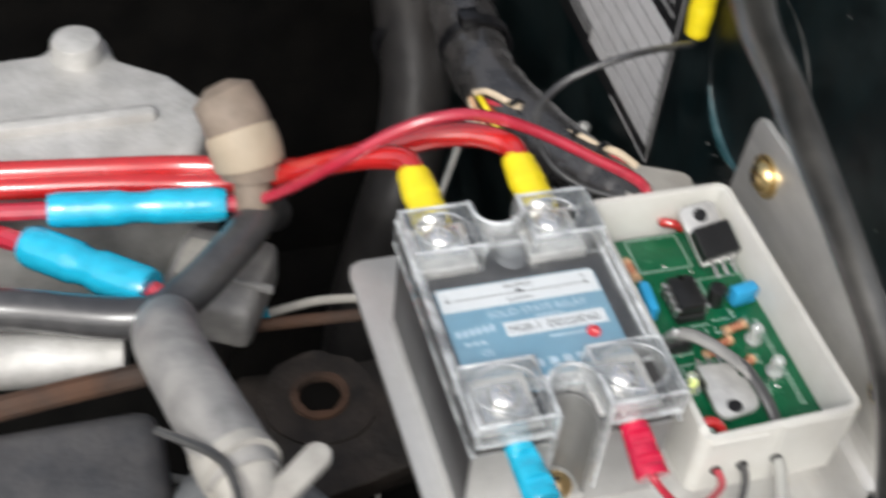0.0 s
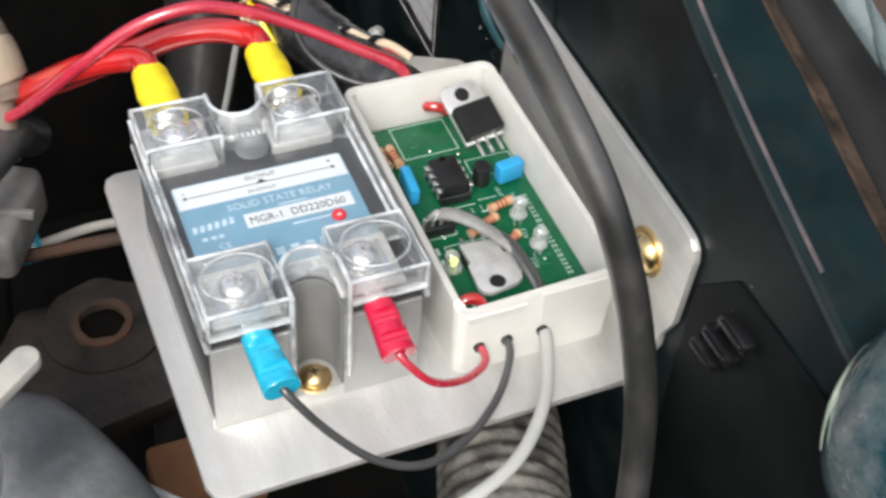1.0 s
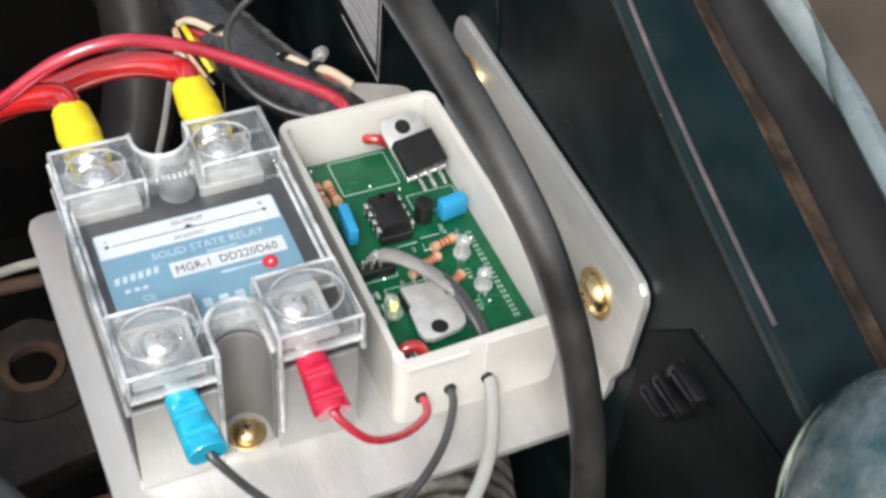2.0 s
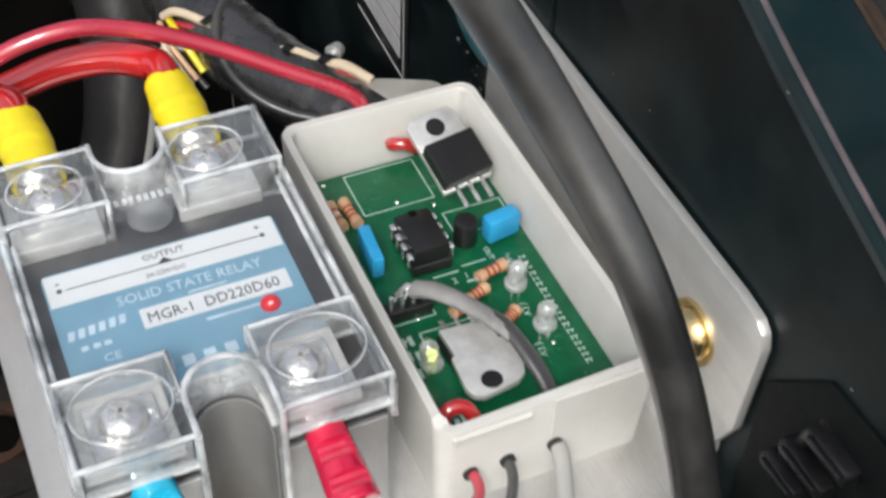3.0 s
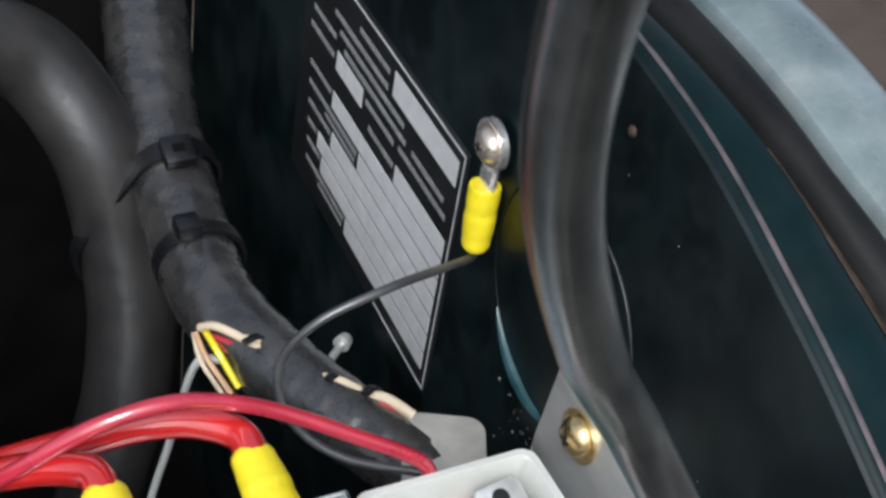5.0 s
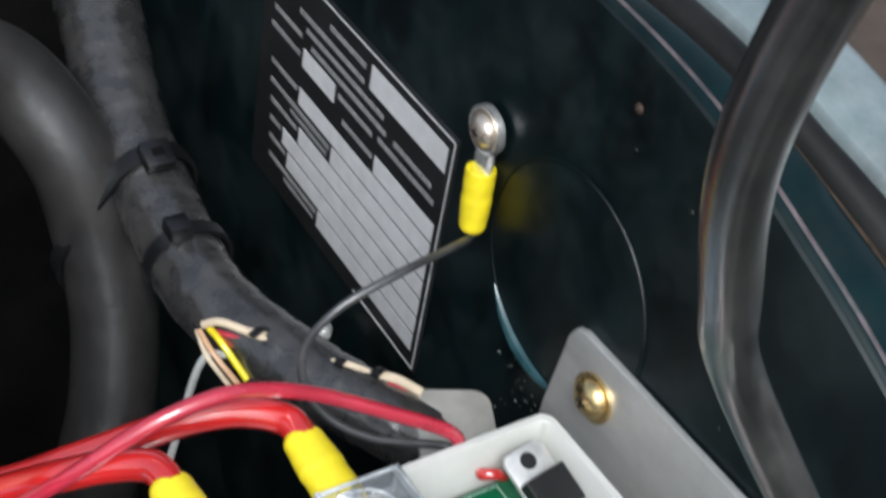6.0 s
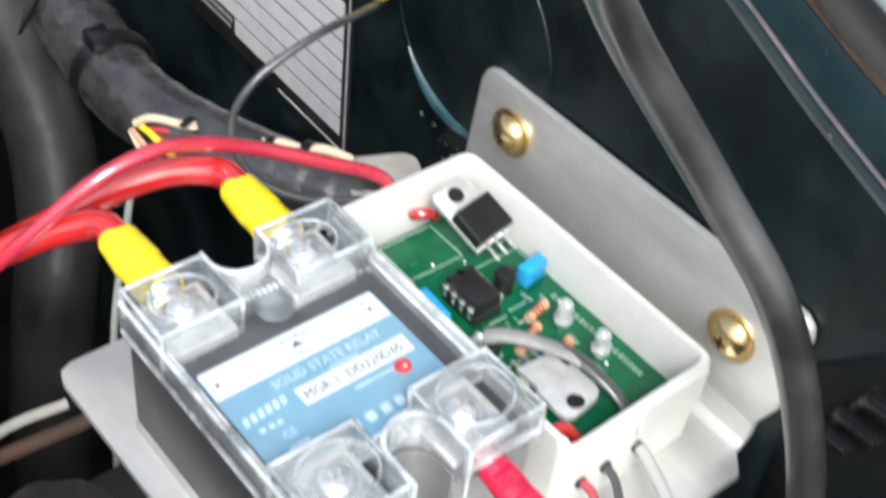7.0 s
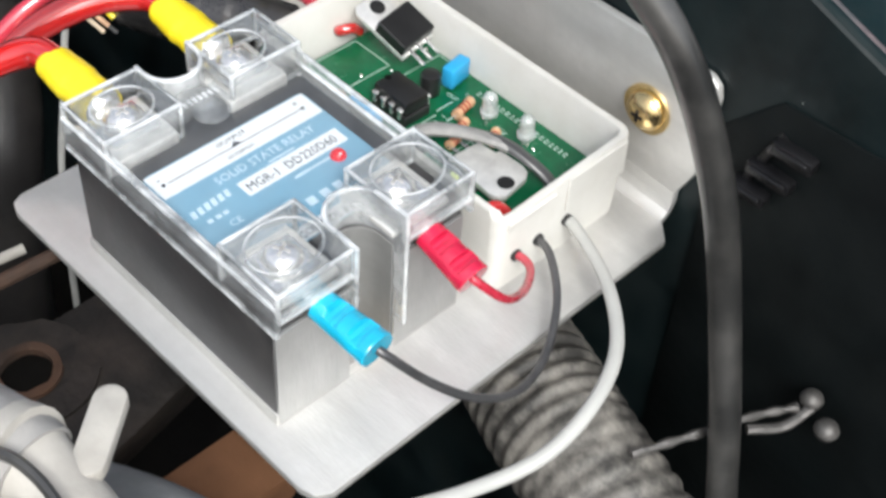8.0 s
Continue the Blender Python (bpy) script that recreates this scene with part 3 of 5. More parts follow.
for k, (x, w) in enumerate(((1.5, 6), (2.5, 11), (-14, 4), (-17, 4))):
    ink("print", bm_box(x, x + w, (0.9, -5.4, -9.8, -11.2)[k], (1.3, -4.9, -9.3, -10.7)[k], LT, LT + .06, 0), INKL)
led = part("indicator_lamp", bm_ball((12.2, -5.8, BT + .3), 1.6, (1, 1, 0.85)), LEDR, rel, "lit red indicator lamp")
part("die", bm_ball((12.1, -6.4, BT + 1.3), 0.5, (1, 0.8, 0.5), 10), LEDH, led, "bright lit die")

# clear cover: a flat middle with side skirts, and four raised terminal hoods
YB, YA = 16.5, -14.9
part("cover", bm_box(-21.5, 21.5, YA, YB, 31.2, 32.0, 0.15, 1), CLEAR, rel, "clear moulded plastic cover")
for sx in (-1, 1):
    x0, x1 = sorted((sx * 21.6, sx * 22.7))
    skirt = part("side_skirt", bm_box(x0, x1, -30.9, 30.5, 26.2, 33.2, 0.25, 1), PANEL, rel, "clear whitish side skirt of the cover")
    part("edge", bm_tube([(sx * 22.3, -30.6, 33.2), (sx * 22.3, 30.2, 33.2)], 0.5, seg=8, raw=True), EDGE, skirt, "moulded edge drawn as a white glint line")
    part("edge", bm_tube([(sx * 22.4, -30.6, 26.4), (sx * 22.4, 30.2, 26.4)], 0.5, seg=8, raw=True), EDGE, skirt, "moulded edge drawn as a white glint line")
    part("step", bm_tube([(sx * 21.0, YA, 32.1), (sx * 21.0, YB, 32.1)], 0.45, seg=8, raw=True), EDGE, skirt, "inner step drawn as a white glint line")


def bm_holed(x0, x1, y0, y1, z0, z1, cx, cy, rx, ry, n=8):
    """A flat plate with a round hole through it."""
    corners = [math.atan2(b - cy, a - cx) for a, b in ((x1, y0), (x1, y1), (x0, y1), (x0, y0))]
    ang = []
    for a, b in zip(corners, corners[1:] + [corners[0] + 2 * math.pi]):
        b = b if b > a else b + 2 * math.pi
        ang += [a + (b - a) * k / n for k in range(n)]
    bm = bmesh.new()
    rows = []
    for a in ang:
        c, q = math.cos(a), math.sin(a)
        u = min(((x1 if c > 0 else x0) - cx) / c if abs(c) > 1e-6 else 1e9, ((y1 if q > 0 else y0) - cy) / q if abs(q) > 1e-6 else 1e9)
        o, h = (cx + c * u, cy + q * u), (cx + c * rx, cy + q * ry)
        rows.append([bm.verts.new((*p, z)) for p, z in ((o, z0), (o, z1), (h, z1), (h, z0))])
    for p, q in zip(rows, rows[1:] + rows[:1]):
        for k in range(4):
            bm.faces.new((p[k], p[(k + 1) % 4], q[(k + 1) % 4], q[k]))
    return bm


def terminal_hood(sx, sy):
    """A clear cap over one screw terminal: a roof with a screw hole on three full walls and a shorter outer one."""
    xa, xb = sorted((sx * 5.5, sx * 22.2))
    ya, yb = sorted((16.6, 30.5) if sy > 0 else (-30.9, -15.0))
    tx, ty, top = (-14 if sx < 0 else 11.5), (23.4 if sy > 0 else -22.2), 36.2
    hx, hy, rx, ry = (tx, ty - 0.4, 5.9, 5.2) if sy > 0 else ((xa + xb) / 2, -22.4, 7.0, 6.0)
    hood = part("terminal_hood", bm_holed(xa, xb, ya, yb, top - 1.0, top, hx, hy, rx, ry), HOOD, rel, "clear raised terminal hood")
    lip = [(hx + rx * math.cos(radians(a)), hy + ry * math.sin(radians(a)), top) for a in range(0, 361, 12)]
    part("hole_rim", bm_tube(lip, 0.16, seg=8, raw=True), EDGE, hood, "rim of the screw hole drawn as a white glint line")
    yi, yo = (ya, yb) if sy > 0 else (yb, ya)
    part("inner_wall", bm_box(xa + 1.1, xb - 1.1, min(yi, yi + sy), max(yi, yi + sy), 28.4, top - 1.05, 0.2, 1), PANEL, hood, "whitish clear inner wall")
    part("side_wall", bm_box(xa, xa + 1.0, ya, yb, 33.4 if sx < 0 else 27.4, top - 1.05, 0.2, 1), HOOD, hood)
    part("side_wall", bm_box(xb - 1.0, xb, ya, yb, 33.4 if sx > 0 else 27.4, top - 1.05, 0.2, 1), HOOD, hood)
    part("outer_wall", bm_box(xa + 1.1, xb - 1.1, min(yo, yo - sy * 1.3), max(yo, yo - sy * 1.3), 29.6, top - 1.05, 0.25, 1), PANEL if sy < 0 else HOOD, hood, "clear outer wall over the cable entry")
    x0, x1, y0, y1, z = xa + .35, xb - .35, ya + .35, yb - .35, 35.95
    part("rim", bm_tube([(x0, y0, z), (x1, y0, z), (x1, y1, z), (x0, y1, z), (x0, y0, z)], 0.5, seg=8, raw=True), EDGE, hood, "moulded edge drawn as a white glint line")
    for px, py in ((x0, y0), (x1, y0), (x0, y1), (x1, y1)):
        part("corner", bm_tube([(px, py, 27.5 if py * sy < 20 else 29.8), (px, py, z)], 0.5, seg=8, raw=True), EDGE, hood)
    yl = yo - sy * 0.5
    part("lower_edge", bm_tube([(x0, yl, 29.8), (x1, yl, 29.8)], 0.75 if sy < 0 else 0.5, seg=8, raw=True), EDGE, hood)
    part("lower_edge", bm_tube([(x0, yi + sy * .4, 28.5), (x1, yi + sy * .4, 28.5)], 0.5, seg=8, raw=True), EDGE, hood)


for sx in (-1, 1):
    for sy in (-1, 1):
        terminal_hood(sx, sy)


def arch(y0, sy, z0, z1, name, run=11):
    """A clear U-shaped wall round the mounting notch."""
    bm = bmesh.new()
    ang = [radians(a) for a in range(0, 181, 15)]
    inner = [(5.3, run)] + [(5.3 * math.cos(a), -5.3 * math.sin(a)) for a in ang] + [(-5.3, run)]
    outer = [(6.2, run)] + [(6.2 * math.cos(a), -6.2 * math.sin(a)) for a in ang] + [(-6.2, run)]
    pts = [(x, y0 + sy * y) for x, y in inner] + [(x, y0 + sy * y) for x, y in outer[::-1]]
    wall = part(name, bm_prism(pts, z0, z1, 'z', 0), TONGUE, rel, "clear curved wall round the mounting notch, lit whiteness in its haze")
    mid = [(5.75 * math.cos(a), y0 - sy * 5.75 * math.sin(a), z1) for a in ang]
    part("rim", bm_tube([(5.75, y0 + sy * run, z1)] + mid + [(-5.75, y0 + sy * run, z1)], 0.5, seg=8, raw=True), EDGE, wall, "moulded edge drawn as a white glint line")
    for x in (5.75, -5.75):
        part("edge", bm_tube([(x, y0 + sy * (run - .2), z0), (x, y0 + sy * (run - .2), z1)], 0.5, seg=8, raw=True), EDGE, wall)
        part("edge", bm_tube([(x, y0 + sy * (run - .2), z0 + .2), (x, y0, z0 + .2)], 0.4, seg=8, raw=True), EDGE, wall)
arch(28.0, 1, 27.5, 36.0, "notch_wall", 2.6)
bridge = part("bridge", bm_box(-5.4, 5.4, 16.6, 22.4, 31.2, 32.0, 0.15, 1), FROST, rel, "clear bridge between the terminal hoods")
part("gate_mark", bm_rod((0, 15.6, 32.0), (0, 15.6, 32.2), 3.6, seg=28, bev=0.1), FROST, bridge, "round moulding mark")
for k in range(8):
    part("raised_mark", bm_box(-4.6 + k * 1.18, -3.8 + k * 1.18, 19.2, 20.6, 31.98, 32.3, 0.08, 1), EDGE, bridge, "small raised moulded mark")
arch(-25.0, -1, 9.0, 36.6, "notch_tongue", 6.5)
def relay_terminal(x, y, sy):
    t = part("terminal", merge(bm_box(x - 6.8, x + 6.8, y - 6.6, y + 6.0, 29.6, 30.8, 0.35, 2), bm_box(x - 6.8, x + 6.8, y - 6.6 * sy - .6, y - 6.6 * sy + .6, 26.5, 30.6, 0.35, 2)),
             TINM, rel, "bright tinned screw terminal")
    part("clamp_plate", roughen(bm_box(x - 5.0, x + 5.0, y - 4.6, y + 4.6, 30.9, 31.9, 0.4, 2), 0.3, 0.4), TIN, t, "bright square clamp plate")
    part("spring_washer", bm_ring((x, y, 31.8), (0.08, 0.05, 1), 4.3, 2.2, 0.9, 28), TIN, t)
    dome = bm_ball((x, y, 32.7), 1, (3.7, 3.7, 2.4), 24)
    for v in dome.verts:
        v.co.z = max(v.co.z, 32.5)
    part("terminal_screw", roughen(dome, 0.15, 0.9), TIN, t, "domed steel screw head", sharp=60)
    part("slot", turned(merge(bm_box(-1.5, 1.5, -.3, .3, 34.6, 35.1, 0.05, 1), bm_box(-.3, .3, -1.5, 1.5, 34.6, 35.1, 0.05, 1)), Matrix.Translation((x, y, 0)) @ Matrix.Rotation(x * 0.3 + y, 4, 'Z')), ALU_CAST, t, "dull cross slot")
for x, y, s in ((-14, 23.4, 1), (11.5, 23.4, 1), (-14, -22.0, -1), (11.5, -22.0, -1)):
    relay_terminal(x, y, s)
pan_screw((0, -26.0, 3.2), (0, 0, 1), 2.9, 2.2, "gold-plated screw holding the relay to the bracket", GOLD, "relay screws")
pan_screw((0, 27.0, 3.2), (0, 0, 1), 3.6, 2.4, "gold-plated screw holding the relay to the bracket", GOLD, "relay screws")
# ---- ivory project box with an open top ----
bx = thing("project_box", (47, 3.5, 0), "open ivory plastic project box glued to the bracket", "box")
X0, X1, YN, YF, BZ = 28.2, 66.4, -33.0, 40.2, 21.2
floor_o = round_rect(X0 + 1.2, X1 - 1.2, YN + 1.0, YF - 1.0, 2.5)
part("bottom", bm_prism(floor_o, 0, 2.0), BOX_W, bx)


def bm_shell(x0, x1, y0, y1, z0, z1, r, th, draft):
    """The four drafted walls of a box with rounded corners, open above."""
    bm = bmesh.new()
    rows = []
    for inset, z in ((draft, z0), (draft * 0.15, z1 - 0.6), (0.35, z1), (th - 0.35, z1), (th, z1 - 0.5), (th + draft, z0 + 1.5)):
        rows.append([bm.verts.new((x, y, z)) for x, y in round_rect(x0 + inset, x1 - inset, y0 + inset, y1 - inset, max(0.6, r - inset * 0.6))])
    k = len(rows[0])
    for a, b in zip(rows, rows[1:]):
        for i in range(k):
            bm.faces.new((a[i], a[(i + 1) % k], b[(i + 1) % k], b[i]))
    return bm


walls = bm_shell(X0, X1, YN, YF, 0, BZ, 3.2, 2.0, 0.9)
for v in walls.verts:                       # the near wall is stepped down beside the cable slots
    if v.co.y < YN + 2.6 and v.co.z > BZ - 2 and v.co.x < 44:
        v.co.z -= 1.4
part("wall_shell", walls, BOX_W, bx)
part("slot_ledge", bm_box(30.5, 43.8, YN - 0.25, YN + 1.9, BZ - 4.5, BZ - 2.4, 0.3, 1), BOX_W, bx)
part("slot_ledge", bm_box(47.0, 64.0, YN - 0.35, YN + 0.2, BZ - 9.5, BZ - 0.7, 0.25, 1), BOX_W, bx)
for x in (34.0, 40.3, 48.5):
    part("wire_hole", bm_rod((x, YN - 0.1, 8.0), (x, YN + 1.4, 8.0), 1.3, seg=14), BLACK, bx, "dark wire hole")

# ---- circuit board in the box ----
pc = thing("circuit_board", (47, 4, 8), "green circuit board with parts and white printing in the box", "circuit board")
PT = 9.6
part("board", bm_box(30.4, 64.6, -27.5, 36.0, 8.0, PT, 0.15, 1), PCB_G, pc)
def silk(x0, x1, y0, y1):
    part("printed_line", bm_box(x0, x1, y0, y1, PT - .01, PT + 0.04, 0), SILK, pc)
def frame_lines(x0, x1, y0, y1, w=0.22):
    for a in ((x0, x1, y0, y0 + w), (x0, x1, y1 - w, y1), (x0, x0 + w, y0, y1), (x1 - w, x1, y0, y1)):
        silk(*a)
frame_lines(38.8, 52.6, 24.0, 35.2)
frame_lines(52.0, 63.4, 13.4, 19.6)
frame_lines(33.0, 41.5, -2.2, 2.6)
frame_lines(37.0, 48.8, -9.0, -5.0)
silk(49.4, 52.4, 2.4, 2.9); silk(44.2, 49.0, 5.4, 5.7); silk(50.0, 54.6, 6.2, 6.45)
random.seed(9)
y = 4.8
while y > -21:                              # address printed along the edge: bars only
    h = random.uniform(0.7, 1.3)
    part("print", merge(bm_box(60.1, 60.32, y - h, y, PT - .01, PT + .04, 0), bm_box(60.1, 61.4, y - h * .45, y - h * .2, PT - .01, PT + .04, 0), bm_box(60.9, 61.1, y - h, y - h * .4, PT - .01, PT + .04, 0)), SILK, pc)
    y -= h + 0.45
for x, yy in ((33.4, -5), (34.8, -5), (33.4, -8), (34.8, -8.5), (33.6, -12), (36.4, -22.5), (35.2, -23.4)):
    part("print", bm_box(x, x + 0.8, yy - 2.0, yy, PT - .01, PT + .04, 0), SILK, pc)
def pcb_words(s, x, y, size, turn=0):
    part("lettering", bm_text(s, size, Matrix.Translation((x, y, PT + 0.03)) @ Matrix.Rotation(radians(turn), 4, 'Z')), SILK, pc)
pcb_words("3", 44.6, 2.6, 1.9); pcb_words("2", 47.0, 3.0, 1.9); pcb_words("1", 49.4, 3.4, 1.9)
pcb_words("OUT", 55.2, 9.0, 1.5, -90); pcb_words("1uF", 58.2, 6.4, 1.4, -100)
pcb_words("( LV", 55.6, -5.2, 1.8, -100); pcb_words("( LV", 54.2, -14.2, 1.8, -100)
random.seed(11)
for k in range(46):
    x, yy = random.uniform(31.5, 63.5), random.uniform(-26, 35)
    part("solder_pad", bm_rod((x, yy, PT - .02), (x, yy, PT + 0.12), 0.42, 0.3, 8), TIN, pc) if (k % 2 == 0) else None

def dip_chip(x0, y0):
    c = part("chip", bm_box(x0, x0 + 6.5, y0, y0 + 9.6, 12.2, 15.6, 0.35, 2), BLACK, pc, "black eight-pin chip")
    part("socket", bm_box(x0 - .4, x0 + 6.9, y0 - .3, y0 + 9.9, PT, 12.1, 0.2, 1), BLACK, pc)
    part("notch", bm_rod((x0 + 3.25, y0 + 9.0, 15.55), (x0 + 3.25, y0 + 9.0, 15.66), 0.8, seg=12), DARK, c)
    for k in range(4):
        for xx, d in ((x0 - .55, -1), (x0 + 7.05, 1)):
            yy = y0 + 1.0 + k * 2.54
            part("pin", merge(bm_box(xx - .5, xx + .5, yy - .7, yy + .7, 13.6, 14.2, 0.15, 1), bm_box(xx + d * .25 - .15, xx + d * .25 + .15, yy - .45, yy + .45, 11.5, 13.8, 0.05, 1)), TIN, c)
dip_chip(41.4, 7.0)

def power_part(name, hole, foot_mid, width, label):
    """A three-leg power transistor, its metal tab leaning up from the legs."""
    h, f = Vector(hole), Vector(foot_mid)
    ax = (h - f).normalized()
    side = Vector((1, 0, 0))
    side = (side - ax * side.dot(ax)).normalized()
    nrm = side.cross(ax)
    m = Matrix((side, ax, nrm)).transposed().to_4x4()
    m.translation = h
    b = part(name, turned(bm_box(-width / 2 + .05, width / 2 - .05, -12.0, -3.6, -1.0, 2.9, 0.3, 1), m), BLACK, pc, label)
    tab = bm_prism([(-width / 2, -12.5), (width / 2, -12.5), (width / 2, 1.6), (width / 2 - 1.2, 3.0), (-width / 2 + 1.2, 3.0), (-width / 2, 1.6)], -1.4, -0.1, 'z', 0.12)
    part("tab", turned(tab, m), TINM, b, "bright metal tab")
    part("tab_hole", turned(bm_rod((0, 0, -1.45), (0, 0, -0.04), 1.8, seg=20), m), BLACK, b)
    for k in (-1, 0, 1):
        part("leg", turned(bm_box(k * 2.54 - .4, k * 2.54 + .4, -16.5, -12.0, -0.3, 0.3, 0.1, 1), m), TIN, b)
power_part("transistor", (55.7, 31.6, 19.4), (57.6, 19.2, 14.2), 10.0, "black power transistor with a bright tab leaning up")
# the second power part lies on its back
t2 = part("transistor", bm_prism([(39.2, -8.0), (47.4, -8.6), (47.8, -13), (48.9, -13.3), (49.2, -19.4), (48.6, -21.2), (47.0, -22.3), (40.6, -23.2), (39.0, -22.4), (38.4, -20.6), (38.8, -14.2), (39.6, -13.8)], 11.4, 12.8, 'z', 0.2), TINM, pc, "bright metal back of a power transistor")
part("tab_hole", bm_rod((43.0, -20.6, 12.2), (43.0, -20.6, 12.86), 1.8, seg=20), BLACK, t2)
part("moulding", bm_box(39.0, 48.4, -16.5, -7.8, PT, 11.5, 0.3, 1), BLACK, t2, "black moulded body")
for x in (41.0, 43.5, 46.0):
    part("leg", bm_box(x - .4, x + .4, -8.0, -4.8, 10.6, 11.1, 0.1, 1), TIN, t2)

def film_cap(a, b, w, z0, z1):
    a, b = Vector((*a, 0)), Vector((*b, 0))
    d = b - a
    m = Matrix.Translation((a + b) / 2) @ Matrix.Rotation(math.atan2(d.y, d.x), 4, 'Z')
    part("capacitor", turned(bm_box(-d.length / 2, d.length / 2, -w / 2, w / 2, z0, z1, 0.5, 2), m), BLUEC, pc, "blue film capacitor")
film_cap((36.0, 17.5), (35.4, 8.6), 2.3, 10.2, 14.8)
film_cap((56.0, 9.8), (62.4, 10.8), 3.0, 10.4, 15.4)
part("capacitor", bm_rod((52.9, 11.6, PT), (52.9, 11.6, 15.0), 2.1, seg=24, bev=0.4), BLACK, pc, "small black can capacitor")

def resistor(a, b, z, bands=(BROWN, BROWN, BROWN)):
    a, b = Vector((*a, z)), Vector((*b, z))
    d = (b - a)
    L = d.length
    prof = lambda u: 1.15 if (u < 0.25 or u > 0.75) else 0.9
    r = part("resistor", bm_tube([a + d * (0.12 + 0.76 * k / 10) for k in range(11)], prof, seg=12, raw=True), RESI, pc, "tan resistor with colour bands")
    part("lead", bm_tube([a, a + d * 0.12], 0.28, seg=6, raw=True), TIN, r)
    part("lead", bm_tube([b - d * 0.12, b], 0.28, seg=6, raw=True), TIN, r)
    for k, c in enumerate(bands):
        p = a + d * (0.34 + 0.14 * k)
        part("band", bm_rod(p, p + d * 0.06, 1.02, seg=12), c, r)
resistor((33.4, 28.6), (33.8, 20.2), 11.2, (BROWN, TIN, BROWN))
resistor((36.0, 28.6), (36.6, 20.2), 11.2)
resistor((49.8, 1.2), (57.4, 3.0), 11.2)
resistor((46.0, -2.8), (52.0, -0.6), 11.0)
resistor((50.0, -9.8), (54.4, -7.0), 11.0)
resistor((43.0, -4.2), (47.0, -3.2), 10.8)

def lamp(x, y, ztop, lean, glow=None):
    tx, ty = x + lean[0] * .6, y + lean[1] * .6
    b = part("led", merge(bm_rod((x, y, ztop - 4.6), (tx, ty, ztop - 1.5), 1.6, seg=18), bm_ball((tx, ty, ztop - 1.55), 1.6),
                          bm_rod((x, y, ztop - 5.2), (x, y, ztop - 4.5), 2.0, seg=18)), LEDC, pc, "clear round led")
    part("lead", merge(bm_box(x - .9, x - .5, y - .2, y + .2, PT, ztop - 4, 0), bm_box(x + .5, x + .9, y - .2, y + .2, PT, ztop - 4, 0)), TIN, b)
    part("die", bm_rod((x, y, ztop - 3.9), (x, y, ztop - 2.4), 0.6, 1.0, 10), glow or TIN, b)
lamp(55.4, -3.6, 18.0, (0.2, 0.2))
lamp(55.6, -14.0, 18.6, (0.2, 0.2))
lamp(35.6, -13.6, 17.2, (-0.6, 0.8), LEDY)
part("header", bm_box(33.2, 41.2, -1.6, 1.0, PT, 12.2, 0.2, 1), BLACK, pc, "black pin header")
for k in range(4):
    part("pin", bm_box(34.0 + k * 2.0 - .3, 34.0 + k * 2.0 + .3, -0.6, 0, 12.1, 15.0, 0.1, 1), TIN, pc)

# wires inside the box
solid("grey_lead", bm_tube([(44.6, -7.6, 15.9), (48.2, -12.6, 15.6), (50.0, -19.0, 14.2), (51.0, -25.5, 11.4), (49.0, -31.5, 8.6)], 1.3, shape=(1.25, 0.8)), GREYD,
      "flat grey twin lead soldered to the circuit board", "wire")
jacket = thing("stripped_end", (40, -1, 13), "stripped pale grey end of the twin lead on the board", "wire")
part("jacket", bm_tube([(38.6, 0.6, 14.2), (40.6, -1.6, 15.4), (43.0, -5.0, 16.0), (45.6, -9.0, 16.0), (48.0, -13.0, 15.5), (49.0, -15.6, 15.0)], lambda u: 1.75 - 0.45 * u, seg=14, shape=(1.2, 0.8)), TAPM, jacket)
for dx, dy in ((-3.4, 0.4), (-2.6, 1.6), (-1.4, 2.2), (-2.4, -0.8)):
    part("strand", bm_tube([(39.0, 0.2, 14.2), (38.4 + dx * .4, 0.8 + dy * .5, 14.4), (38.4 + dx, 0.6 + dy, 12.4)], 0.32, seg=8), TIN, jacket, "bare tinned strand")
solid("red_jumper", bm_tube([(50.8, 38.6, 11.5), (49.2, 36.6, 13.2), (51.5, 35.2, 13.6), (53.8, 35.4, 11.5)], 1.25), RED, "short red wire entering the box", "wire")
solid("red_jumper", bm_tube([(32.4, -25.4, 10.5), (33.4, -24.2, 13.4), (36.4, -24.6, 13.6), (38.2, -27.2, 11.0)], 1.25), RED, "short red wire looping beside the board", "wire")

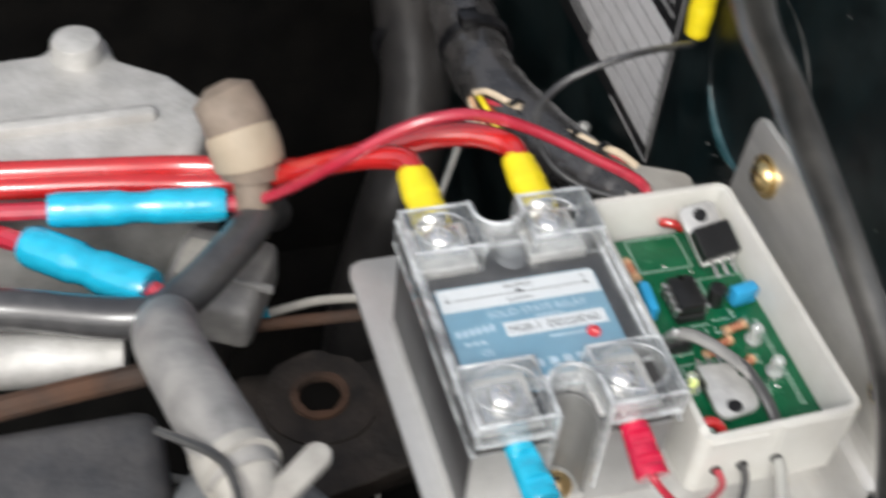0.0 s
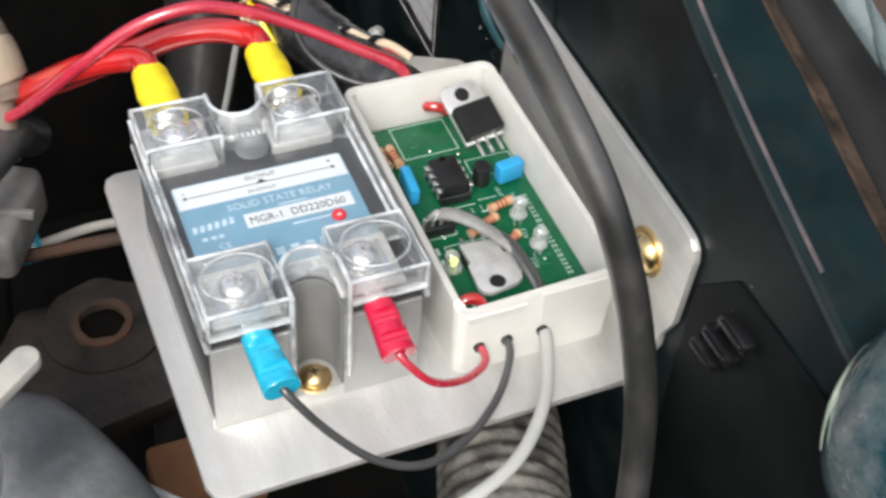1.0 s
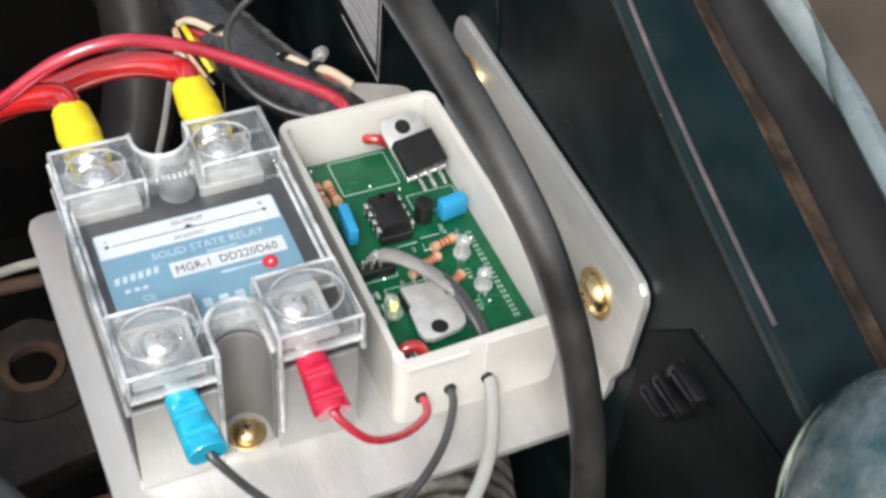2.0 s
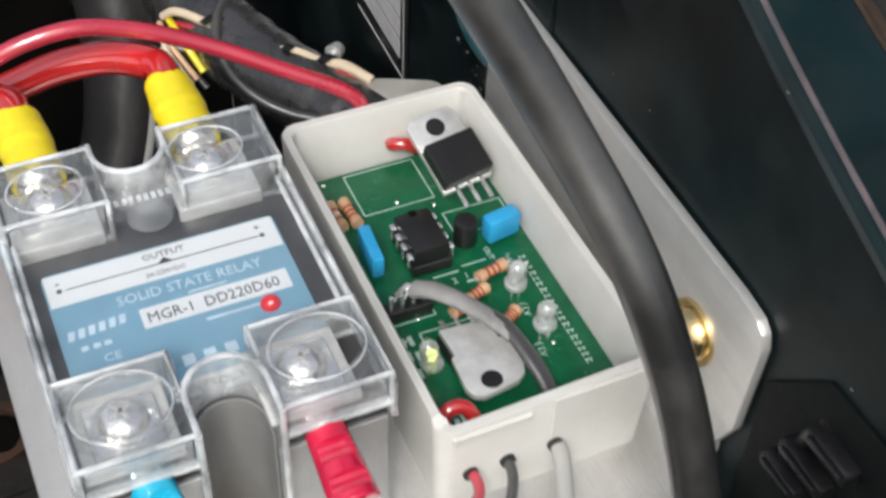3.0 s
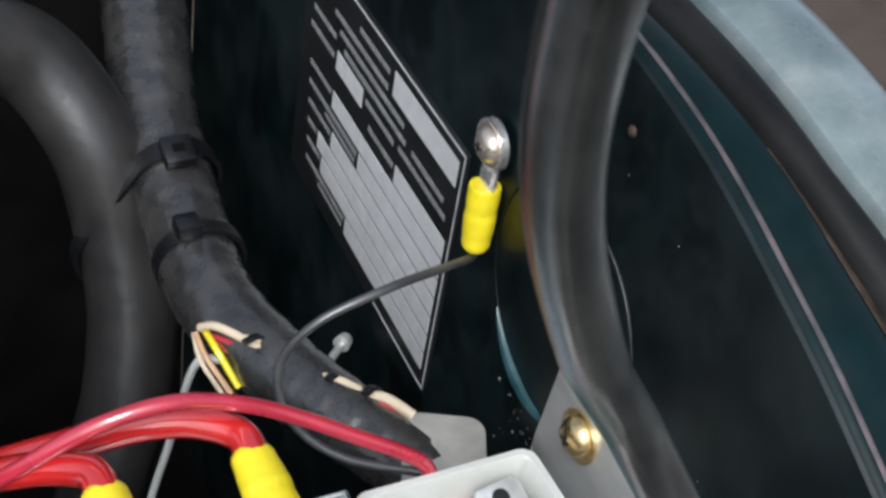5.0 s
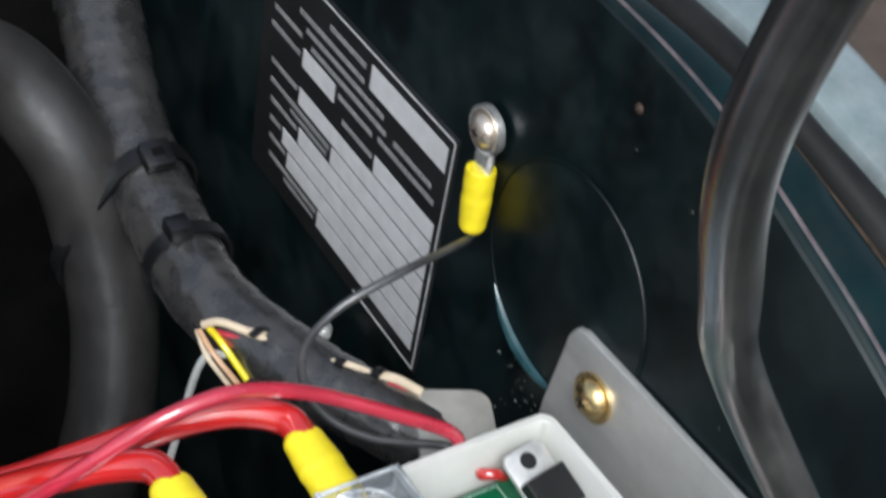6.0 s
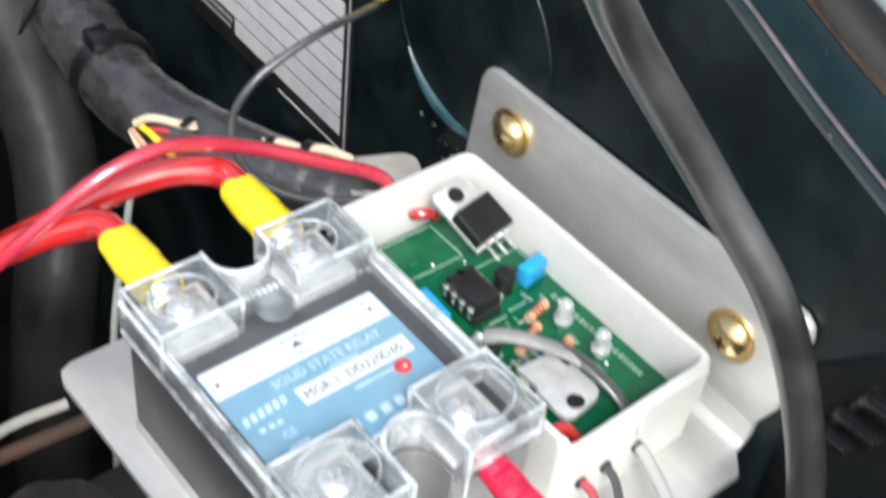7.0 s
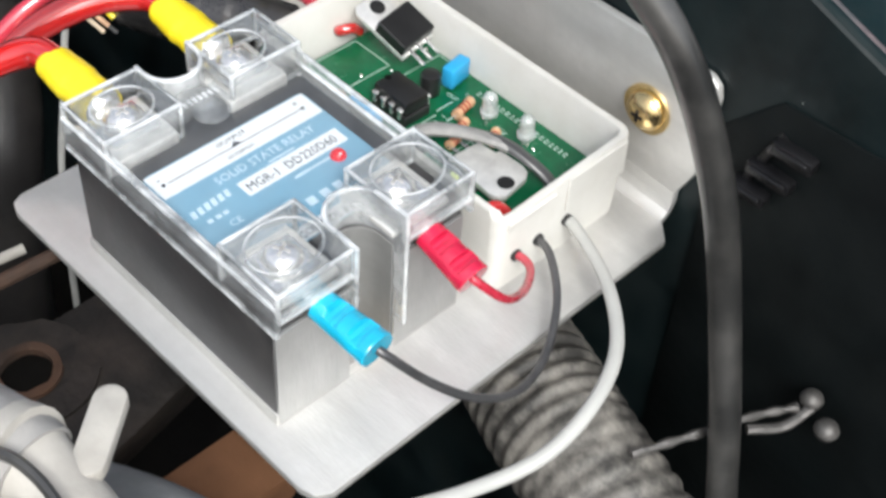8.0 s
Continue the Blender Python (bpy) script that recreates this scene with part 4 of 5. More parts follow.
# ---- crimped wires of the relay ----
def ring_lug(name, tip, mouth, r, path, wire_r, sleeve_mat, wire_mat, label, category="cable", tongue_to=None, flat=1.0, ridges=0.0, crimped=False):
    """A wire with an insulated crimp terminal: sleeve from tip (wire side) to mouth (terminal side)."""
    th = thing(name, mouth, label, category)
    t, m = Vector(tip), Vector(mouth)
    d = m - t
    prof = [(0, .66), (.04, .80), (.10, .88), (.25, .92), (.36, .97), (.50, 1.0), (.60, .96), (.80, 1.0), (.95, 1.0), (1, .93)]
    def rad(u):
        for (a, p), (b, q) in zip(prof, prof[1:]):
            if u <= b:
                return r * (p + (q - p) * (u - a) / (b - a)) * (1 + ridges * math.sin(u * 27))
        return r * .9
    def crimp(u):               # flat-cut flared end, narrower at the terminal
        return r * (1.10 - 0.2 * u) * (0.94 if u < 0.01 else 1.0)
    def press(bm):              # two pressed crimps flatten the sleeve's upper side, with small jaw marks
        up = Vector((0, 0, 1)) - d.normalized() * d.normalized().z
        up.normalize()
        for v in bm.verts:
            u = (v.co - t).dot(d) / d.length_squared
            h = (v.co - t - d * u).dot(up)
            limit = r * (0.52 if 0.16 < u < 0.36 or 0.56 < u < 0.8 else 0.92) + 0.12 * math.sin(u * 60)
            v.co -= up * (max(0.0, h - limit) + min(0.0, h + r * 0.7))
        return bm
    tube = roughen(bm_tube([t + d * k / 40 for k in range(41)], crimp if crimped else rad, seg=24, raw=True, shape=(1, flat)), r * 0.24, 0.55)
    part("sleeve", press(tube) if crimped else tube, sleeve_mat, th)
    if tongue_to:
        e = Vector(tongue_to)
        part("barrel", bm_rod(m - d * 0.01, m + d.normalized() * 1.6, r * 0.86, r * 0.6, seg=18, bev=0.2), TIN, th, "bright metal barrel")
        part("tongue", bm_tube([m, m + (e - m) * .5, e], r * .5, seg=10, shape=(1.2, 0.22)), TIN, th, "bright tinned tongue")
    part("wire", bm_tube(path, wire_r, seg=14), wire_mat, th)
    return th


ring_lug("red_cable", (11.0, 46.2, 33.0), (11.4, 29.6, 31.6), 4.6,
         [(11.1, 44, 33.2), (10.4, 50.5, 33.0), (4, 56.5, 32.0), (-4, 60.5, 29.5), (-12, 64.0, 25.0), (-22, 69.5, 18), (-34, 76, 10), (-46, 84, 5), (-62, 90, 3), (-84, 92, 4), (-140, 99, 4)], 3.05,
         YEL, RED, "thick red cable with a yellow crimp sleeve on the relay", tongue_to=(11.5, 25, 31.5), flat=0.8, ridges=0.006)
ring_lug("red_cable", (-14.6, 46.2, 33.0), (-14.2, 29.6, 31.6), 4.6,
         [(-14.5, 44, 33.2), (-15.5, 50.5, 32.5), (-21, 56, 29.5), (-28, 61, 25), (-38, 72, 13), (-48, 80, 4), (-62, 85, 1), (-84, 88, 2), (-140, 95, 2)], 3.05,
         YEL, RED, "thick red cable with a yellow crimp sleeve on the relay", tongue_to=(-14, 25, 31.5), flat=0.8, ridges=0.006)
solid("thin_red_wire", bm_tube([(45.0, 39.5, 15.0), (44.0, 42.0, 22.0), (31, 47, 29.0), (18.5, 51.2, 35), (7.4, 52.6, 40), (-3, 52.6, 42.6), (-15, 53.6, 39.5), (-27, 57, 29.5), (-37, 63.5, 17), (-46, 70, 7), (-56, 73.4, 4)], 1.5), PINK,
      "thin rose-red wire arching from the project box", "wire")
ring_lug("black_wire", (-11.6, -43.2, 26.0), (-12.8, -30.4, 27.3), 3.5,
         [(-11.8, -41, 26.3), (-10.6, -44.5, 25.0), (-4.1, -49, 16.4), (4.1, -53, 8.9), (13.4, -54.4, 5.0), (23.7, -51.2, 4.3), (33.4, -44.4, 5.9), (39.4, -36.5, 7.8), (40.3, -31, 8.2)], 0.85,
         BLUE, GREYD, "dark wire with a blue crimp sleeve on the relay", "wire", tongue_to=(-13.2, -25, 30.6), flat=0.85, crimped=True)
ring_lug("red_wire", (12.2, -41.6, 24.5), (11.8, -30.4, 27.6), 3.4,
         [(12.2, -38.5, 25.2), (12.6, -42, 24.0), (18, -44.5, 17.5), (26, -42.0, 11.5), (32.4, -38.0, 8.6), (34.2, -35, 8.2), (34, -31, 8.0)], 0.9,
         CRIM, PINK, "thin red wire with a crimson crimp sleeve on the relay", "wire", tongue_to=(11.6, -25, 30.6), flat=0.85, crimped=True)
solid("grey_cable", bm_tube([(48.5, -31, 8.0), (48.4, -35.5, 7.6), (41.1, -50, 8.6), (30.2, -61.6, 9.6), (17.6, -67.2, 9.4), (5.2, -67.5, 6.0), (-6, -62, 1), (-17, -53, -5), (-29, -40, -11), (-42, -22, -17), (-60, 4, -25), (-90, 30, -40)], 1.4, shape=(1, 0.75)), GREYW,
      "pale grey cable looping from the project box under the bracket", "cable")

# ---- hanging black hose in front of the bracket ----
solid("black_hose", bm_tube([(-30, -90, 300), (-12.6, -52.2, 209.2), (-1.9, -35.3, 161.9), (10.8, -30.0, 131.0), (25.0, -25.9, 108.8), (38.7, -37.9, 82.3), (45.9, -51.5, 63.1), (50.9, -61.1, 38.4), (52.3, -68.5, 11.8), (46.5, -82.1, -26.2), (44.0, -91.9, -76.9), (44, -95, -255)], 3.25, n=12, seg=24), RUB,
      "black rubber hose hanging past the bracket", "hose")

# ---- earth lead on the wall ----
earth = ring_lug("earth_wire", (WX - 1.6, 84.4, 32.0), (WX - 0.8, 86.4, 47.5), 3.5,
                 [(WX - 1.6, 85, 36), (WX - 2.2, 83.6, 31), (WX - 9.5, 80, 33), (50, 74.5, 36), (34.7, 74.5, 30.5), (27.5, 73.8, 21), (28.6, 68, 11.5), (37.2, 60, 6), (52.4, 51.7, 4.5), (58, 44, 6), (58, 39, 8)], 0.95,
                 YEL, GREYD, "dark earth wire with a yellow ring crimp screwed to the wall", "wire", ridges=0.008)
part("ring", bm_ring((WX + 1.0, 88.4, 56), (-1, 0, 0), 5.6, 2.2, 1.6), TIN, earth, "bright tinned ring")
part("neck", bm_tube([(WX - 0.5, 86.4, 47), (WX + 0.2, 87.2, 51)], 2.9, seg=10, raw=True, shape=(1.2, 0.5)), TIN, earth)
pan_screw((WX + 0.0, 88.4, 56), (-1, 0, 0), 3.7, 2.4, "nickel-plated screw fixing the earth ring", NICK)
bolt = thing("small_bolt", (73, 134, -43), "small bright pan-head bolt sticking out beside the harness", "bolt")
part("shank", bm_rod((60.5, 122.5, -41.0), (72.4, 133.8, -42.6), 1.2, seg=12), TINM, bolt, "threaded shank")
part("head", bm_rod((72.0, 133.5, -42.5), (74.6, 135.8, -42.9), 2.5, 2.0, seg=16, bev=0.3), TINM, bolt)
solid("wall_stud", bm_ball((wall_x(49.6), 49.6, 86.6), 1.1, (0.8, 1, 1), 12), RUST, "tiny dull stud in the wall", "stud")
# ---- wiring harness and pipes along the bay ----
hz = thing("wiring_harness", (40, 90, -5), "dusty taped wiring harness with bare coloured wires showing", "harness")
HP = [(52, 262, 20), (45.6, 226.6, 9.7), (38.7, 193.2, -1.6), (35.6, 159.1, -8.9), (33.4, 125.3, -9.3), (41, 95, -8), (52, 72, -8), (62, 52, -10), (66, 30, -14)]
part("taped_loom", roughen(bm_tube(HP, lambda u: (12.5 - 5.5 * u) * (1 + 0.035 * ((u * 26) % 1.0)), n=26, seg=24), 0.9, 0.12), LOOM, hz)
for mt, pts, r in ((CREAM, [(25, 113, -3.5), (28, 109, -0.5), (35.5, 99.5, -1)], 1.3), (YEL, [(26, 112, -4), (26.5, 106, -4), (29.5, 98.5, -10)], 1.1),
                   (PINK, [(27, 110, -4), (32, 103, -2.5), (37, 96, -2.5)], 0.9), (CREAM, [(24, 114, -6), (23.5, 107, -8), (27, 100, -14)], 0.8),
                   (RESI, [(24, 113, -5), (24.5, 106, -6.5), (28, 99, -12)], 0.9), (BROWN, [(27, 110, -5), (31, 101, -5), (35, 95, -6)], 0.9),
                   (CREAM, [(31, 107, -2), (34, 103, -0.5), (38, 97, -0.5)], 1.0), (GREYD, [(25, 112, -7), (25.5, 106, -9), (30, 99, -15)], 0.9),
                   (PINK, [(42, 87.5, -1.6), (45.5, 83, 0.2), (49, 80, -1.0)], 1.0), (CREAM, [(43, 89, -0.6), (46.5, 84.5, 1.2), (50.5, 81, 0.2)], 1.1),
                   (CREAM, [(50.5, 80.5, -0.6), (54.5, 76.5, 0.8), (59, 71.5, -1)], 1.5), (PINK, [(50, 79, -1.4), (53.5, 75.5, -0.4), (57.5, 72, -2)], 0.9)):
    part("bare_wire", bm_tube(pts, r * 0.78, seg=10), mt, hz, "loose coloured wire")


for p, q in (((44.0, 84.5, 1.9), (48.0, 86.5, -0.6)), ((50.0, 78.2, 1.8), (54.5, 80.4, -0.4)), ((31.0, 101.0, 1.2), (37.0, 103.0, -0.8))):
    part("tape_band", bm_tube([p, [(a + b) / 2 + h for a, b, h in zip(p, q, (0, 0, 1.2))], q], 0.8, seg=8, shape=(1.5, 0.6)), DARKP, hz, "black band of tape over bare wires")


def cable_tie(c, axis, r, group):
    th = thing("cable_tie", c, "black plastic cable tie round the harness", "cable tie", group)
    part("band", bm_ring(Vector(c) - Vector(axis) * 2, axis, r + 0.9, r - 0.2, 4.0, 30), DARKP, th)
    up = Vector((-0.25, -0.55, 0.8))
    up = (up - Vector(axis).normalized() * up.dot(Vector(axis).normalized())).normalized()
    p = Vector(c) + up * (r + 1.8)
    part("buckle", bm_box(p.x - 3, p.x + 3, p.y - 3, p.y + 3, p.z - 2, p.z + 2, 0.5), DARKP, th)
def wide_tie(c1, c2, r1, r2, axis, w):
    """A flat strap round two bundles side by side."""
    a, b, ax = Vector(c1), Vector(c2), Vector(axis).normalized()
    e1 = (b - a)
    e1 = (e1 - ax * e1.dot(ax)).normalized()
    e2 = ax.cross(e1)
    ring = [(a, r1, 90 + 180 * k / 12) for k in range(13)] + [(b, r2, 270 + 180 * k / 12) for k in range(13)]
    bm = bmesh.new()
    rows = []
    for c, r, g in ring:
        n = e1 * math.cos(radians(g)) + e2 * math.sin(radians(g))
        rows.append([bm.verts.new(c + n * (r + h) + ax * v) for h, v in ((0, -w), (1.1, -w), (1.1, w), (0, w))])
    for p, q in zip(rows, rows[1:] + rows[:1]):
        for k in range(4):
            bm.faces.new((p[k], p[(k + 1) % 4], q[(k + 1) % 4], q[k]))
    return bm, e1, e2


tie = thing("cable_tie", (36.8, 170, -6.5), "wide black plastic cable tie round harness and pipe", "cable tie", "harness ties")
strap, e1, e2 = wide_tie((36.8, 170, -6.5), (24, 171, -28), 11.2, 12.6, (0.0, 1, 0.12), 2.6)
part("band", strap, DARKP, tie)
up = Vector((-0.05, -0.35, 0.93))
p = Vector((36.8, 170, -6.5)) + up * 13.0
part("buckle", turned(bm_box(-4, 4, -4, 4, -2, 2, 0.7, 2), Matrix.Translation(p) @ Matrix.Rotation(radians(20), 4, 'X')), DARKP, tie)
part("slot", turned(bm_box(-1.6, 1.6, -1.2, 1.2, 1.9, 2.2, 0.05, 1), Matrix.Translation(p) @ Matrix.Rotation(radians(20), 4, 'X')), DARK, tie, "dark strap slot")
cable_tie((34.2, 141, -9.2), (0.02, 1, 0.05), 10.6, "harness ties")
solid("rubber_pipe", roughen(bm_tube([(-60, 170, 18), (-36, 186, 26), (-14, 196, 27), (2, 198, 21), (12, 194.5, 12.5), (20.5, 183, -3), (23.6, 174, -22), (24, 163, -42), (19, 152, -64), (10, 143, -86), (0, 134, -130), (-5, 130, -250)], 12.0, n=8, seg=20), 0.5, 0.1), PIPE,
      "dusty black rubber pipe running down beside the harness", "pipe")
solid("thin_grey_wire", bm_tube([(28, 106, -8), (22.5, 108, -10), (17, 108, -34), (9.0, 103, -60), (2, 96, -110), (0, 94, -180)], 0.95, seg=8), GREYW, "thin grey wire hanging from the harness", "wire")
solid("grey_tab", turned(bm_prism(round_rect(-9, 9, -13, 13, 4), -1, 1, 'z', 0.3), Matrix.Translation((60, 58, -2)) @ Matrix.Rotation(radians(-25), 4, 'Z')), PALE,
      "dusty pale tab standing behind the project box", "tab")

# ---- corrugated hose, clips and bolts on the wall side ----
def convolute(u):
    return 15.0 + (0.32 + 0.16 * math.sin(u * 23)) * math.sin(u * 2 * math.pi * 34 + 0.8 * math.sin(u * 17))
solid("corrugated_hose", roughen(bm_tube([(56, 14, -46), (48, -20, -40), (38, -48, -38), (30, -75, -40), (22, -110, -50), (14, -160, -70)], convolute, n=60, seg=28), 1.1, 0.09), CORR,
      "dusty grey corrugated hose under the bracket", "hose")
clip = thing("wall_clip", (wall_x(-60), -60, 24), "black plastic clip cluster on the painted wall", "clip")
for y, z, w in ((-64.0, 33.0, 4.6), (-60.5, 25.5, 5.0), (-57.0, 19.0, 4.2)):
    block = part("block", bm_box(wall_x(y) - 3.6, wall_x(y) + 0.6, y - w, y + w, z - 1.5, z + 1.5, 0.6, 2), DARKP, clip)
    part("rib", bm_box(wall_x(y) - 4.2, wall_x(y) - 3.5, y - w * 0.8, y + w * 0.8, z + 0.2, z + 1.0, 0.2, 1), DARKP, block)
part("bar", bm_tube([(wall_x(-54) - 0.8, -54, 17), (wall_x(-57) - 1.6, -57.5, 27), (wall_x(-60) - 0.8, -60.5, 35)], 0.9, seg=10), DARKP, clip)
for y, z in ((-59.4, 31.6), (-63.5, 33.0)):
    part("stud", bm_ball((wall_x(y) - 2.6, y, z), 1.0, seg=10), STEEL, clip, "small bright stud end")
wb = thing("clamp_wire", (52, -76, -20), "dull steel clamp wire with two bolt ends", "clamp")
part("rod", bm_tube([(34, -68, -21), (46, -73.5, -20), (58, -79, -19), (66, -84, -18)], lambda u: 0.9 + 0.2 * math.sin(u * 40), seg=10), STEEL, wb, "dull twisted steel rod")
part("bolt_end", bm_ball((69, -85, -17), 2.5, (1, 1, .8), 12), STEEL, wb)
part("bolt_end", bm_ball((66.5, -91, -19), 2.7, (1, 1, .8), 12), STEEL, wb)
part("rod", bm_tube([(56, -79.5, -21), (62, -84, -21), (68, -86, -18)], 1.1, seg=8), STEEL, wb)

# ---- dark teal rounded panel at the front of the wing ----
tp = roughen(bm_ball((0, 0, 0), 1, (16, 19, 24), 40), 0.3, 0.1)
fp = thing("front_panel", (78, -109, 34), "dark teal painted rounded front panel with dusty top", "panel")
part("skin", turned(tp, Matrix.Translation((77.5, -109, 56)) @ Matrix.Rotation(radians(15), 4, 'Y')), FRONT, fp)
fw = Vector((0.42, 0.28, -0.54)).normalized()
fs = fw.cross(Vector((0, 0, 1))).normalized()
fu = fs.cross(fw)
# Crescent along the panel's outline to the camera paints its edge highlight.
part("lip", bm_tube([Vector((77.5, -109, 56)) - fw * 2 + (fs * math.cos(radians(a)) * 17.4 + fu * math.sin(radians(a)) * 22.6) for a in range(140, 212, 4)], lambda u: 0.12 + 0.5 * math.sin(u * math.pi), seg=10, raw=True), LIP_GLINT, fp, "greenish crescent painting the panel's edge highlight")

# ---- left side: alternator, boot, connectors, cables ----
alt = thing("alternator", (-90, 140, -20), "dusty cast aluminium alternator housing", "alternator")
part("housing", roughen(bm_prism([(-150, 92), (-58, 92), (-50, 112), (-60, 128), (-74, 138), (-76, 150), (-86, 153), (-94, 143), (-112, 142), (-150, 146)], -60, 4, 'z', 3.0, 3), 0.8, 0.08), ALU_CAST, alt)
part("lug", roughen(bm_rod((-84, 140, -40), (-84, 140, 10), 9, 7, 20, 2), 0.4, 0.1), ALU_CAST, alt)
part("rib", bm_box(-112, -66, 108, 113, 0, 7, 2, 2), ALU_CAST, alt)
bt = thing("rubber_boot", (-48, 80, 0), "dusty tan rubber boot over a cable terminal", "boot")
part("cap", roughen(bm_tube([(-52.5, 91, 28), (-51, 88, 25), (-49, 84, 21), (-47.5, 79, 16), (-46.8, 76, 11)], lambda u: (3.5 + 30 * u) if u < 0.17 else 8.6 - 1.6 * abs(u - 0.5), seg=18), 0.7, 0.15), TAN, bt)
part("collar", roughen(bm_tube([(-48.6, 82.5, 19.5), (-48.2, 81, 18), (-47.5, 78.5, 15.4), (-47.1, 77, 13)], lambda u: 9.3 - 0.6 * abs(u - 0.5), seg=20), 0.3, 0.2), PALET, bt, "paler dusty collar")
part("lip", bm_ring((-47.0, 75.5, 10), (0.05, 0.45, 0.85), 7.4, 3, 2.0, 24), TAN, bt)
part("neck", roughen(bm_tube([(-46.8, 76, 11), (-47.4, 71.5, 5), (-48.4, 67, -3)], lambda u: 5.0 - 0.8 * u, seg=16), 0.4, 0.2), TAN, bt)


def butt(a, b, r, tail_a, tail_b, label, wire=PINK, wr=0.5):
    """An insulated butt joiner with its two wires."""
    a, b = Vector(a), Vector(b)
    th = thing("butt_connector", (a + b) / 2, label, "connector", "blue joiners")
    d = b - a
    part("sleeve", bm_tube([a + d * k / 20 for k in range(21)], lambda u: r * (1 - 0.12 * (abs(u - .5) < .08) - .1 * (u < .05 or u > .95)), seg=16, raw=True), BLUE, th)
    part("wire", bm_tube(tail_a, r * wr, seg=10), wire, th)
    part("wire", bm_tube(tail_b, r * wr, seg=10), wire, th)
butt((-97, 79, 4), (-54, 73, 4), 4.6, [(-140, 86, 3), (-97, 79, 4)], [(-54, 73, 4), (-50, 72, 5)], "blue crimp joiner on a red wire")
butt((-103, 74, -2), (-76, 50, 1), 5.6, [(-130, 96, -6), (-103, 74, -2)], [(-76, 50, 1), (-70, 44, 0)], "blue crimp joiner across the black cables")
butt((-63, 72, -40), (-44, 73, -40), 4.4, [(-80, 70, -40), (-63, 72, -40)], [(-44, 73, -40), (-30, 74, -39), (-18, 72, -38)], "blue crimp joiner low beside the engine", PALE, 0.3)
solid("black_cable", bm_tube([(-150, 60, 0), (-111, 52, 0), (-80, 41, 2), (-68, 46, 2), (-54, 60, 2), (-46, 71, 0), (-40, 84, -12)], 5.2, seg=16), GREYD, "thick dark cable bending up to the boot", "cable")
solid("grey_hose", roughen(bm_tube([(-74, 34, 6), (-76, 14, 24), (-73, -8, 33), (-69.5, -26, 38), (-68, -34, 37.5)], 7.2, seg=22), 0.5, 0.1), TAPM, "thick dusty grey hose running to the drain tap", "hose")
solid("silver_rail", bm_tube([(-150, 52, -14), (-110, 46, -12), (-84, 42, -12)], 7.0, seg=16), ALU_CAST, "polished silver engine rail", "rail")
solid("rocker_cover", roughen(bm_box(-190, -78, -60, 28, -50, -12, 6, 3), 0.4, 0.08), DUSTY, "dusty dark engine cover", "cover")
solid("rust_strip", bm_tube([(-160, 26, -12), (-110, 31, -10), (-80, 34, -10)], 3.0, seg=10), RUST, "rusty steel pipe along the engine cover", "pipe")

gc = thing("plug_housing", (-60, 72, -28), "dusty grey plastic plug housing behind the black cable", "connector")
part("shell", roughen(turned(bm_box(-13, 13, -14, 14, -9, 7, 3, 3), Matrix.Translation((-57, 72, -24)) @ Matrix.Rotation(radians(-28), 4, 'Z')), 0.7, 0.12), TAPM, gc)
part("latch", turned(bm_box(-3, 3, -7, 7, 0, 3, 0.8, 2), Matrix.Translation((-63, 75, -18)) @ Matrix.Rotation(radians(-28), 4, 'Z')), PALE, gc)
part("rib", turned(bm_box(-12, 12, -1, 1, 0, 2.5, 0.6, 2), Matrix.Translation((-55, 66, -18)) @ Matrix.Rotation(radians(-28), 4, 'Z')), TAPM, gc)
part("stem", roughen(bm_tube([(-57, 72, -30), (-60, 76, -50), (-64, 82, -90)], 7, seg=16), 0.4, 0.1), PIPE, gc, "black stem going down")
# rusty engine bracket with a hole, and the strip over it
rb = thing("engine_bracket", (-32, 49, -55), "rusty dark steel bracket with a round hole", "bracket")
part("arm", roughen(bm_prism([(-62, 22), (-48, 16), (-25, 20), (-8, 24), (20, 30), (20, 62), (-14, 60), (-34, 60), (-54, 62), (-64, 46)], -60, -51, 'z', 1.5), 0.6, 0.1), GRIME, rb)
part("boss", roughen(bm_ring((-34, 49, -52), (0, 0, 1), 16, 7.4, 2.2, 36), 1.6, 0.14), GRIME, rb, "raised dark boss round the hole")
part("hole_lining", roughen(bm_ring((-34, 49, -51.5), (0, 0, 1), 8.2, 6.0, 3.0, 28), 0.9, 0.25), RUST, rb, "rust-brown hole lining")
# Black disc draws the shade inside the hole.
part("hole_shadow_plug", bm_rod((-34, 49, -51.6), (-34, 49, -50.6), 6.6, seg=24, bev=0.2), DARK, rb, "black disc standing in for the shade in the hole")
solid("steel_strip", bm_tube([(-50, 66, -36), (-28, 62, -33), (0, 60, -33)], 1.8, seg=10), RUST, "thin rusty steel strip under the bracket", "strip")
